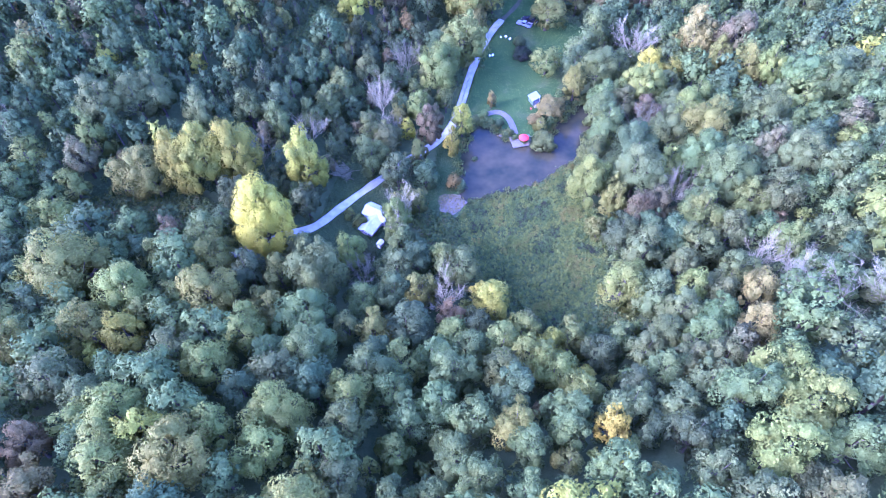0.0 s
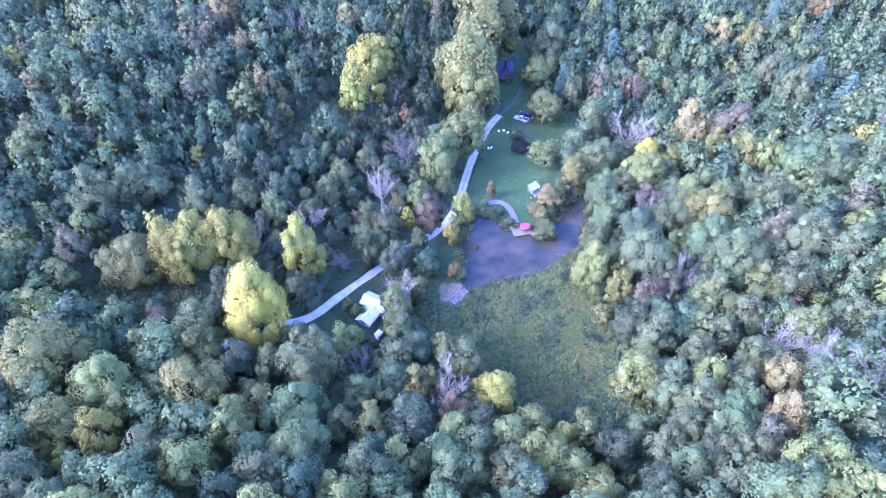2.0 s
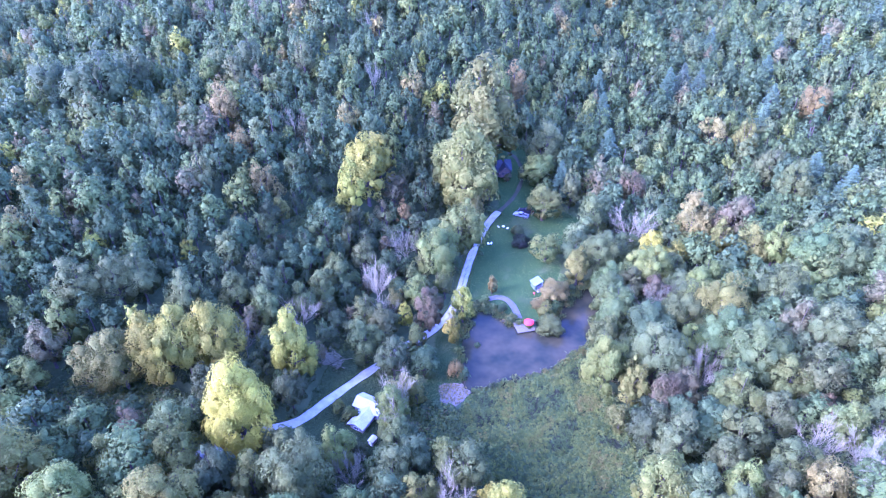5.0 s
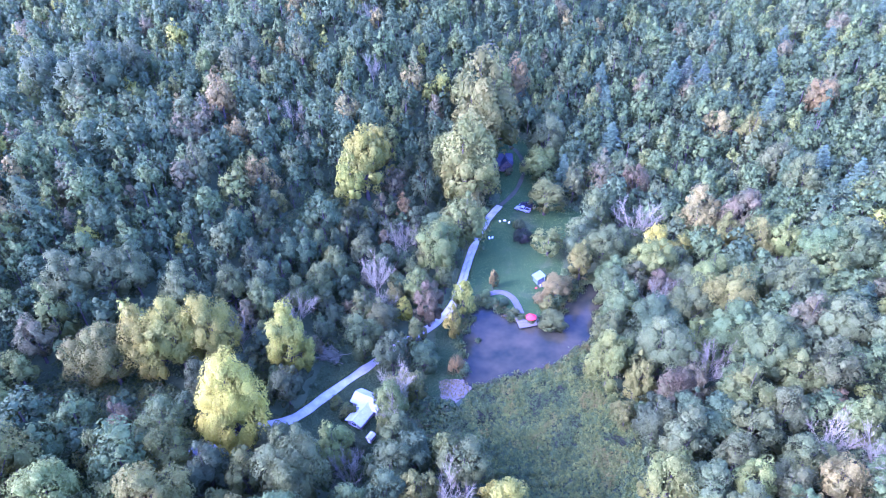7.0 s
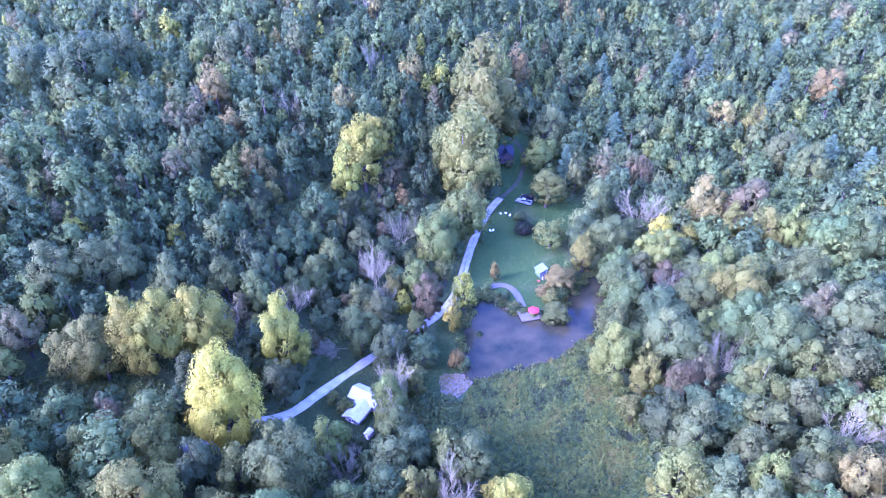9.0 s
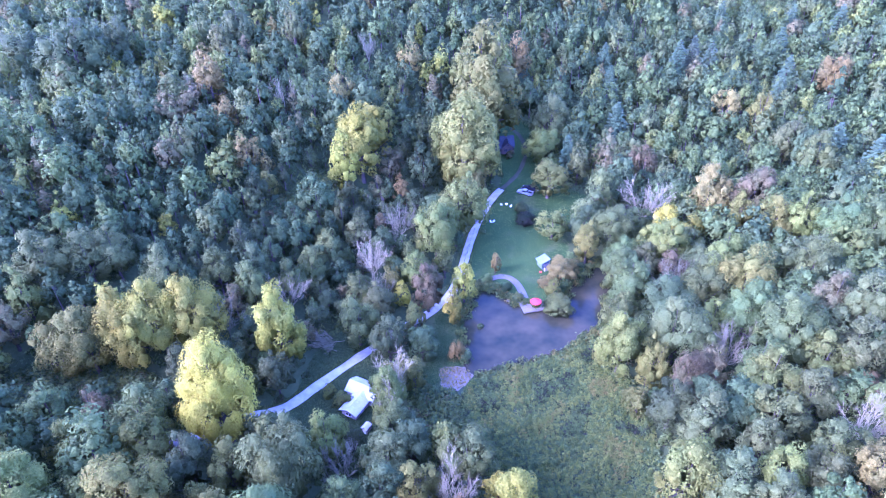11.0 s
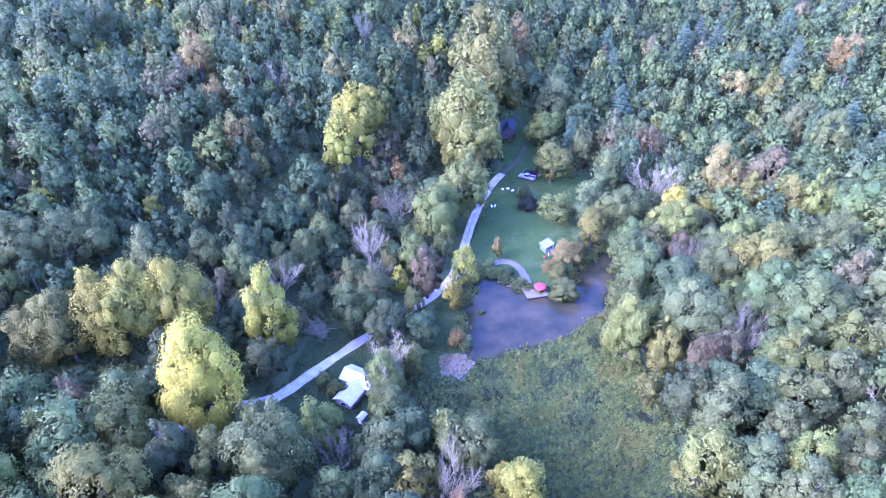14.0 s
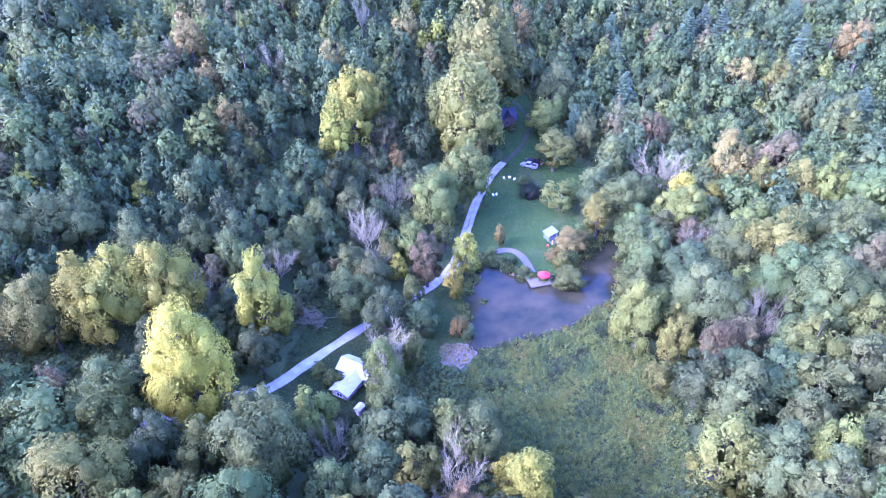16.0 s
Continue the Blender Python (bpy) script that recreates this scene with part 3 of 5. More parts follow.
def bare_parts(h, w):
    """A leafless tree: a short trunk, forking leaders, upswept branches and a fan of fine twigs."""
    up = np.array([0, 0, 1.0])
    fork = np.array([0.0, 0, h * 0.26])
    wood = [(*tube([(0, 0, -0.4), (0.1, 0, h * 0.13), fork], [h * 0.014, h * 0.011, h * 0.009], 7), 0)]
    chunks = []

    def bough(a, aim, length, thick, steps):
        pts, d = [a], aim
        for i in range(steps):
            d = unit((d + 0.16 * rng.normal(size=3) + 0.10 * up)[None])[0]
            pts.append(pts[-1] + d * length / steps)
        return np.array(pts), np.linspace(thick, max(0.02, thick * 0.25), steps + 1)

    for k in range(9):
        ang = k * 0.698 + rng.normal() * 0.25
        lean = 0.12 if k == 0 else rng.uniform(0.35, 1.15)
        aim = unit(np.array([[math.cos(ang) * lean, math.sin(ang) * lean, 1.0]]))[0]
        pts, rad = bough(fork * rng.uniform(0.75, 1.0), aim, h * rng.uniform(0.52, 0.70), h * 0.0042, 5)
        wood.append((*tube(pts, rad, 5), 0))
        for b in range(15):
            u = rng.uniform(0.2, 1.0) * 5
            i = min(4, int(u))
            a = pts[i] + (pts[i + 1] - pts[i]) * (u - i)
            turn = rng.normal(size=3)
            aim2 = unit((aim + 0.7 * turn / np.linalg.norm(turn) + 0.25 * up)[None])[0]
            p2, r2 = bough(a, aim2, w * rng.uniform(0.18, 0.38), 0.036, 3)
            wood.append((*tube(p2, r2, 3), 0))
            for q in range(9):
                v = rng.uniform(0.1, 1.0) * 3
                j = min(2, int(v))
                c = p2[j] + (p2[j + 1] - p2[j]) * (v - j)
                turn = rng.normal(size=3)
                d = unit((aim2 + 0.8 * turn / np.linalg.norm(turn) + 0.3 * up)[None])[0]
                chunks.append((*tube([c, c + d * w * rng.uniform(0.06, 0.16)], [0.024, 0.014], 3), 0))
    return chunks, wood


SIZES = {"tiny_far": (6.5, 3.9, 170, 0.32), "small_far": (8.0, 5.5, 340, 0.34), "medium_far": (14.0, 9.5, 760, 0.39), "medium_mid": (14.0, 9.5, 2000, 0.25),
         "large_mid": (22.0, 16.0, 4600, 0.34), "small": (8.0, 5.5, 1700, 0.18), "medium": (14.0, 9.5, 4400, 0.205), "large": (22.0, 16.0, 9500, 0.245)}
PROTO = {}


def prototypes(kind, size, count):
    key = (kind, size)
    if key not in PROTO:
        PROTO[key] = []
        for i in range(count):
            h, w, n, s = SIZES[size]
            if kind == "pine":
                h, w = 22.0, 10.0
                crown, wood = pine_parts(h, w)
            elif kind == "bare":
                h, w = 16.0, 10.5
                crown, wood = bare_parts(h, w)
            else:
                if kind == "tall":
                    w *= 0.85
                    n = int(n * 1.1)
                if kind == "oval":
                    n, s = int(n * 2.2), s * 0.76
                if kind == "shrub":
                    h, w, n, s = 3.6, 5.0, 1500, 0.15
                crown, wood = crown_and_trunk(kind, h, w, n, s)
            PROTO[key].append((h, w, crown, wood,
                               mesh_from("crown", crown, [LEAF["green"]]), mesh_from("trunk", wood, [BARK], True)))
    return PROTO[key]


KIND_NAME = {"round": "broadleaf_tree", "tall": "tall_tree", "oval": "oval_tree", "willow": "willow_tree", "pine": "white_pine",
             "bare": "bare_tree", "shrub": "shrub", "cone": "young_conifer"}
TONE_WORDS = {"green": "mid-green", "deep": "dark green", "pale": "pale grey-green", "bright": "light green", "yellow": "yellow-green", "gold": "yellow autumn",
              "olive": "olive green", "tan": "tan and fading", "rust": "rust-brown dying", "pink": "faded brownish", "pine": "blue-green", "purple": "purple-green", "bare": "leafless"}
KIND_WORDS = {"round": "round-crowned broadleaf tree", "tall": "tall upright tree", "oval": "tree with dense oval crown",
              "willow": "tree with hanging boughs", "pine": "layered pine", "bare": "grey tree",
              "shrub": "low rounded shrub on open ground", "cone": "young pointed evergreen"}


def plant(kind, tone, x, y, h, w, where):
    size = "small" if w < 7.2 else "medium" if w < 12.0 else "large"
    if y > 150 and size != "small":
        size += "_mid"
    if kind in ("pine", "bare", "shrub", "oval"):
        size = "large" if kind == "oval" else "medium"
    pool = prototypes(kind, size, {"oval": 1, "pine": 3, "bare": 3, "shrub": 2, "cone": 2}.get(kind, 4))
    h0, w0, crown, wood, crown_mesh, trunk_mesh = pool[rng.integers(len(pool))]
    wide = 1.0 if kind in ("oval", "bare", "shrub") else 1.1
    if kind == "shrub":
        words = f"{TONE_WORDS[tone]} {KIND_WORDS[kind]}"
    else:
        words = f"{TONE_WORDS[tone]} {KIND_WORDS[kind]} {where}"
    m = pose(x, y, bumpy(x, y) - 0.1, 0, 0, float(rng.uniform(0, 360))) @ Matrix.Diagonal((w / w0 * wide, w / w0 * wide, h / h0, 1))
    tree = thing(KIND_NAME[kind], words, "shrub" if kind == "shrub" else "tree", m, "trees of the valley")
    for name, me in (("trunk", trunk_mesh), ("twig_crown" if kind == "bare" else "crown", crown_mesh)):
        ob = new(name, me)
        ob.parent = tree
        ob.material_slots[0].link = "OBJECT"
        if kind == "bare":
            ob.material_slots[0].material = GREY_BARK
            if name == "twig_crown" and tone == "rust":
                ob.material_slots[0].material = LEAF["rust"]
        else:
            ob.material_slots[0].material = BARK if name == "trunk" else LEAF[tone]
    PLANTED.append((x, y, w))


PLANTED = [(-19.1, 87.3, 9.0), (29.5, 179.0, 6.0), (23.0, 208.0, 9.0)]
KEY_TREES = [
    ("oval", "gold", "-43.2 74.4 31.0 15.7"),
    ("round", "yellow", "-67.7 92.9 24.0 11.8; -61.5 94.4 25.0 13.2; -54.1 96.0 25.0 12.1; -70.8 128.9 8.6 5.7; -65.6 41.8 16.8 9.0; -71.0 37.6 8.7 5.8; 24.2 44.6 14.6 7.2; 29.4 35.4 10.2 7.0"),
    ("round", "olive", "-75.2 89.6 21.0 11.9; -81.0 88.7 17.0 8.7; 5.7 154.1 23.9 14.9; -2.1 140.3 22.5 13.7; -7.2 127.4 14.6 7.2; 35.8 175.7 16.0 14.2; 37.3 198.0 16.0 12.9; 62.8 76.5 19.5 11.2; 75.3 80.7 17.0 9.2; 40.6 81.4 9.1 6.1; -66.9 65.3 16.1 8.4; -41.0 54.1 14.4 7.0; 116.7 218.8 16.6 8.8; -98.2 144.4 8.5 5.6; 22.9 14.8 8.8 5.9; 36.2 10.9 7.7 5.0; -37.7 50.8 16.5 8.8; -8.3 18.9 14.9 7.5"),
    ("tall", "yellow", "-37.0 97.7 26.0 9.6; -25.4 173.1 28.6 13.8; -21.6 181.8 24.3 11.3; -30.2 167.4 21.8 9.9; 5.4 121.4 15.6 6.4; 2.4 113.5 12.6 5.6; 11.5 55.6 19.5 8.6; 9.5 60.0 12.0 5.3"),
    ("tall", "bright", "8.5 175.4 40.6 20.6; 1.5 185.5 26.3 12.5; 15.7 201.1 24.7 11.6; 41.3 138.5 15.0 7.6; 117.9 206.5 20.7 9.3"),
    ("tall", "olive", "15.6 205.0 48.3 25.0; 9.1 222.2 23.4 10.8; 24.1 232.9 24.1 11.2; 0.1 70.1 15.5 6.3; -87.3 216.1 17.4 7.4; -93.5 202.2 13.2 5.9; -11.8 82.1 17.2 7.3; -6.7 90.3 11.8 5.2"),
    ("tall", "tan", "31.3 237.1 22.8 10.5; 14.8 134.8 8.2 3.3; 9.9 169.6 22.7 10.4; -73.7 188.2 21.3 9.6"),
    ("round", "deep", "-36.2 86.9 15.2 7.7; -32.1 109.7 9.7 6.6; -12.9 99.9 16.0 8.4; 42.2 147.3 15.8 8.2; -118.3 195.5 29.2 19.3; -47.8 119.0 18.2 10.2; -74.9 121.7 8.7 5.8; -136.6 200.1 24.3 15.3; -111.8 210.9 22.7 13.9; -72.9 226.2 21.2 12.6; 42.4 16.4 15.3 7.8; -25.9 31.8 18.0 10.0; 38.1 30.0 15.1 7.6; -38.7 29.2 16.4 8.7; 38.1 19.9 10.2 6.9"),
    ("bare", "bare", "-19.3 128.6 18.0 7.2; -12.2 149.1 16.0 7.9; 60.9 89.2 16.2 8.0; -19.6 65.4 12.9 5.7; 0.2 58.5 16.0 7.8; 72.3 62.7 13.5 6.0; 58.0 118.2 15.8 7.7; -26.1 223.9 14.0 6.4; -50.4 102.1 13.3 5.9; -10.6 83.2 17.0 8.5; 76.0 54.8 15.0 7.2; 77.1 37.6 13.8 6.3"),
    ("tall", "rust", "-18.8 152.4 9.3 3.9"),
    ("cone", "pale", "-18.8 160.8 12.6 6.1; -13.3 210.2 12.9 6.3; -2.8 210.5 12.3 5.9"),
    ("tall", "pale", "-71.3 152.0 17.5 7.4; -53.0 226.0 20.8 9.3; 47.1 183.7 17.6 7.5; -76.6 214.7 18.7 8.1"),
    ("round", "green", "-20.7 105.7 17.0 9.2; -39.1 119.2 15.6 8.0; -55.6 116.6 16.3 8.6; -30.5 131.8 17.4 9.5; -46.9 113.7 16.3 8.5; 47.5 115.8 19.3 11.1; 63.0 111.7 21.3 12.7; 102.4 125.9 22.0 13.3; 107.7 121.7 20.5 12.1; 87.8 111.0 19.9 11.6; 68.5 98.9 20.1 11.7; 72.2 88.1 21.6 13.0; 42.9 106.6 16.1 8.4; -56.9 71.8 18.1 10.1; -18.2 56.4 15.2 7.7; 57.2 45.9 15.3 7.8; -34.2 125.4 16.3 8.6; 119.0 167.3 20.3 11.9; -14.8 35.1 18.4 10.3; 2.4 35.9 18.8 10.7; 12.9 36.7 17.2 9.3; -10.1 31.4 17.5 9.5; -17.4 23.2 17.4 9.5; -6.2 25.2 18.2 10.1; 6.9 24.0 16.7 8.9; 16.5 17.8 14.6 7.2; 7.2 11.5 15.7 8.1; -8.5 9.9 16.7 8.9; 53.9 24.0 18.8 10.7; 43.9 33.3 16.5 8.7; 64.1 12.6 16.9 9.1; -17.0 11.5 16.5 8.7; -0.6 10.8 15.6 8.0; 15.1 8.0 14.7 7.3; -27.7 39.1 19.9 11.6; 21.8 9.0 9.6 6.5; 38.5 43.7 14.7 7.2"),
    ("round", "pale", "-90.3 107.2 18.2 10.2; -83.2 111.7 17.3 9.4; -77.9 113.7 16.9 9.1; -67.0 112.8 17.0 9.2; 40.5 208.2 22.4 13.6; 64.7 187.3 18.0 10.0; 91.3 93.0 20.1 11.7; 52.3 96.0 22.4 13.7; 81.2 80.6 19.1 10.9; 68.3 71.2 16.9 9.1; 48.5 69.0 18.5 10.4; -10.7 65.1 17.6 9.7; 118.1 185.6 20.1 11.7; 55.5 62.4 15.3 7.8; 51.4 152.3 9.4 6.3; -53.9 37.6 16.8 9.0; -72.7 28.7 18.6 10.5; 43.2 9.7 15.3 7.8; 47.4 4.2 17.5 9.6; 55.9 4.0 16.9 9.1; 20.2 52.1 10.0 6.8; 54.0 34.1 14.9 7.4; -64.8 26.0 15.9 8.3"),
    ("willow", "pink", "-4.1 118.4 17.1 9.2; 69.4 182.5 17.8 9.8"),
    ("round", "pink", "92.8 152.1 22.4 13.7; 84.8 96.5 18.7 10.6; -92.2 92.3 15.7 8.1; -66.6 73.2 14.8 7.4; 79.2 78.1 10.1 6.9; -84.6 96.0 7.9 5.1"),
    ("round", "tan", "82.7 158.0 21.3 12.7; -56.7 158.4 15.8 8.1; -65.8 174.1 15.8 8.2; -33.5 197.7 16.4 8.7; 66.8 51.2 15.7 8.1; 108.4 213.9 18.5 10.4; 149.3 219.8 20.0 11.7; -106.7 124.5 7.8 5.1; -65.7 8.4 16.8 9.0; 63.3 41.8 15.3 7.7"),
    ("round", "gold", "65.0 145.4 16.9 9.1; -11.2 121.1 8.4 5.5"),
    ("willow", "tan", "33.1 131.1 8.0 9.7; 28.9 127.7 4.0 5.4"),
    ("willow", "green", "-28.1 61.1 25.0 14.2; 30.1 118.1 7.0 8.8"),
    ("willow", "olive", "33.6 151.5 11.0 10.2"),
    ("round", "bright", "87.2 146.8 18.0 7.7; 92.1 137.4 20.0 10.5; 97.2 134.1 20.0 9.1; 73.1 110.7 22.7 13.9; 41.6 58.4 19.4 11.2; 55.7 55.4 15.4 7.9; -50.6 51.7 21.5 12.9; -68.8 52.9 20.5 12.1; 71.4 120.2 18.5 10.4; -84.2 57.4 25.3 16.1; -73.3 42.6 18.8 10.6; -41.3 43.4 18.8 10.6; -57.1 22.0 19.1 10.9; -30.8 24.3 20.5 12.0; -43.1 14.3 21.8 13.1; -23.4 7.6 19.3 11.1; -54.8 12.9 19.3 11.1; 60.2 28.0 17.7 9.8; 61.1 20.0 19.0 10.8; 53.7 12.5 18.3 10.2; -46.0 33.8 17.9 9.9; -31.1 16.3 17.9 9.9; -85.6 38.0 16.8 9.0"),
    ("willow", "bright", "39.6 94.4 19.9 11.6; 45.2 90.4 15.6 7.9"),
    ("willow", "pink", "50.2 82.6 17.0 9.1"),
    ("round", "rust", "81.1 74.9 8.2 5.4; -70.7 16.3 15.0 7.5; 21.0 28.5 7.7 5.0; 1.8 52.5 14.7 7.3"),
    ("pine", "pine", "100.0 249.4 19.0 8.6; 106.9 252.6 19.0 9.2; 112.3 247.0 19.0 9.0"),
    ("tall", "gold", "30.7 20.7 15.9 6.5; 32.0 14.2 8.2 3.2"),
]
for kind, tone, rows in KEY_TREES:
    for row in rows.split(";"):
        x, y, h, w = (float(v) for v in row.split())
        plant(kind, tone, x, y, h, w * 1.04, "in the valley woods")
plant("tall", "olive", -11.6, 88.4, 12.5, 6.4, "beside the white-roofed house")
plant("willow", "green", -12.2, 80.0, 11.5, 7.0, "beside the white-roofed house")
plant("willow", "olive", -15.2, 88.2, 8.5, 4.6, "beside the white-roofed house")
plant("willow", "deep", 17.4, 127.0, 3.2, 3.4, "by the boardwalk")
plant("willow", "green", 20.0, 123.2, 2.6, 3.0, "by the boardwalk")
plant("willow", "green", 12.2, 130.4, 3.2, 4.0, "at the pond's edge")
plant("shrub", "purple", 26.5, 160.5, 4.2, 6.6, "")
plant("shrub", "deep", 26.3, 167.2, 3.6, 4.6, "")
plant("shrub", "green", 25.4, 168.0, 3.0, 3.2, "")
plant("shrub", "tan", 3.0, 101.0, 5.4, 4.4, "")
plant("round", "olive", -22.6, 86.4, 4.8, 4.2, "beside the white-roofed house")
plant("round", "olive", -25.6, 88.6, 4.6, 3.8, "beside the white-roofed house")
plant("round", "deep", -19.0, 74.5, 7.0, 6.0, "at the edge of the clearing")
plant("round", "pink", 25.6, 200.6, 4.4, 4.4, "in front of the cabin")


# ---- the woods that fill the hills ----
def free_for_tree(x, y, w):
    gap = 0.30 * w
    for poly, pad in ((POND, 0.5), (LAWN, 0.6), (MEADOW, 0.5), (CLEARING, 0.9), (GREEN_PATH, 0.2), (BEACH, 1.0), (BRUSH_LEFT, 0.0), (BRUSH_BACK, 0.0), (BRUSH_MID, 0.3), (BRUSH_RIGHT, 0.0)):
        if inside(poly, x, y) or (pad and edge_distance(poly, x, y) < gap * pad):
            return False
    return edge_distance(ROAD, x, y, False) > 2.0 + gap * 0.6 and edge_distance(DRIVE, x, y, False) > 2.5 + gap


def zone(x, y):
    """Kind, width, height and tones of the woods at a place; the tones also imitate shade and light."""
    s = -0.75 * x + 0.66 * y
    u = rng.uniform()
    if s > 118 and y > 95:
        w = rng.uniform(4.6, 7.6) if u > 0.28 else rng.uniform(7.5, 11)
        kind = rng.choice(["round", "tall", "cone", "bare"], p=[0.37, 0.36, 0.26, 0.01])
        # extra deep green: shade and haze of the back-left hill put into leaf colour
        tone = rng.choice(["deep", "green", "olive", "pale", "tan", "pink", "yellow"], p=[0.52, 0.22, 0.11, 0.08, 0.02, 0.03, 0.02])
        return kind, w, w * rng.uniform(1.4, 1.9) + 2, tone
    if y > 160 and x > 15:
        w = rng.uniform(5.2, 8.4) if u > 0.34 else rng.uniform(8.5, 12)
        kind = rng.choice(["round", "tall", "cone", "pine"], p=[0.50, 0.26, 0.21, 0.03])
        # mostly deep and mid green, so leaf colour carries the far hill's shade
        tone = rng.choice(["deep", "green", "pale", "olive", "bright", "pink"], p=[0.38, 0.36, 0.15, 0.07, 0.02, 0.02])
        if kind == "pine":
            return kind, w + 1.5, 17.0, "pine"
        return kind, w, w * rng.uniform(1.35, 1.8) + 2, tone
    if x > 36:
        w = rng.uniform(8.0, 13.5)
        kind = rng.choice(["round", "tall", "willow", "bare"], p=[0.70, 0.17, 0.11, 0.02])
        # green and deep outweigh light tones: shade on the right hill done by colour
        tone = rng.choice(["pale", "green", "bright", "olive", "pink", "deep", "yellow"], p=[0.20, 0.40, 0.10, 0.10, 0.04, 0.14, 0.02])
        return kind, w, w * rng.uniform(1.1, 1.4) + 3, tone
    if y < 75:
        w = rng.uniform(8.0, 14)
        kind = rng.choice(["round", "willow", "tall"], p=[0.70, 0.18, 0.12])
        # more light green gives the near slope a lit look through leaf colour
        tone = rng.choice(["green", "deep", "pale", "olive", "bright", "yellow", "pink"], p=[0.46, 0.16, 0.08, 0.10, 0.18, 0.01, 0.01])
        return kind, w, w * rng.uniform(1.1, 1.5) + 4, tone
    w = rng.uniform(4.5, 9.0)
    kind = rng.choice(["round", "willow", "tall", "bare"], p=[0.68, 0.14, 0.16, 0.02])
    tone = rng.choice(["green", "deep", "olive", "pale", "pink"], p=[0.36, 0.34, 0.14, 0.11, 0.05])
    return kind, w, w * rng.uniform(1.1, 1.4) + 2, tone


CELL = 8.0
grid_index = {}


def note(x, y, w):
    grid_index.setdefault((int(x // CELL), int(y // CELL)), []).append((x, y, w))


def crowded(x, y, w, share):
    ci, cj = int(x // CELL), int(y // CELL)
    for i in range(ci - 2, ci + 3):
        for j in range(cj - 2, cj + 3):
            for px, py, pw in grid_index.get((i, j), ()):
                if math.hypot(px - x, py - y) < share * (w + pw):
                    return True
    return False


for row in PLANTED:
    note(*row)
WOODS = []
for _ in range(30000):
    y = float(rng.uniform(0, 390))
    half = 94 + 0.46 * y
    x = float(rng.uniform(-half, half))
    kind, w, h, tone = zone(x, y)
    if free_for_tree(x, y, w) and not crowded(x, y, w, 0.325 if y > 95 else 0.305):
        note(x, y, w)
        WOODS.append((math.hypot(x - 8, (y - 105) * 0.8), str(kind), str(tone), x, y, float(h), float(w)))
for _ in range(14000):
    y = float(rng.uniform(0, 240))
    half = 84 + 0.44 * y
    x = float(rng.uniform(-half, half))
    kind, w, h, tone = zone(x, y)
    w = float(rng.uniform(3.0, 4.6))
    if free_for_tree(x, y, w) and not crowded(x, y, w, 0.40):
        note(x, y, w)
        WOODS.append((400.0, "round" if kind in ("bare", "pine") else str(kind), str(tone), x, y, w * 1.6 + 1.0, w))
WOODS.sort()
NEAREST = 190
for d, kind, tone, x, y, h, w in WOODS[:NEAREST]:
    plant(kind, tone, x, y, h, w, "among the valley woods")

TONES = list(LEAF)
far_chunks = []
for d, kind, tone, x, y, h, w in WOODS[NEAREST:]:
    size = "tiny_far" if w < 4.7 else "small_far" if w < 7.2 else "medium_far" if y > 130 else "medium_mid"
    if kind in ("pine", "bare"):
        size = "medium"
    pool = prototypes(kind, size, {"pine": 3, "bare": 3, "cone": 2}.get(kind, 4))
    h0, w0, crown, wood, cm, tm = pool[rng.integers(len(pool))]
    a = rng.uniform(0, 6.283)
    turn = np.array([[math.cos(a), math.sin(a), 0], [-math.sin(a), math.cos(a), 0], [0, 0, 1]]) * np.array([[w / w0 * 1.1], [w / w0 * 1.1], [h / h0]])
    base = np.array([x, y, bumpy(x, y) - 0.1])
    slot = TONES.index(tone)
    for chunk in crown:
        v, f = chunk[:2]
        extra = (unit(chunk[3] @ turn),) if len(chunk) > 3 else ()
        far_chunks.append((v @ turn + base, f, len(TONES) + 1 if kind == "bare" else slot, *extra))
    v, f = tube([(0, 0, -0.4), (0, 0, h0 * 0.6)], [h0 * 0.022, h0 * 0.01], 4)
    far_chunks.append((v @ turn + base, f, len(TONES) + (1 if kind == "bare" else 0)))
# each tree keeps its zone() tone, imitated shade and light included
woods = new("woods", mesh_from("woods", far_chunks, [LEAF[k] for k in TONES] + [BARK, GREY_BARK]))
tagged(woods, "dense mixed woods in early autumn colour covering the hills", "woods", kind="stuff")


# ---- undergrowth, meadow plants, shore plants ----
def scatter(poly, n, pad=0.0):
    xs, ys = [p[0] for p in poly], [p[1] for p in poly]
    out = []
    while len(out) < n:
        x, y = rng.uniform(min(xs), max(xs)), rng.uniform(min(ys), max(ys))
        if inside(poly, x, y):
            out.append((x, y))
    return np.array(out)


def low_plants(points, tall, size, spread, hang=0.0):
    z = np.array([max(bumpy(x, y), 0.0) for x, y in points])
    p = np.column_stack((points, z + tall))
    return leaves(p, np.tile([[0, 0, 1.0]], (len(p), 1)), size, spread, hang)


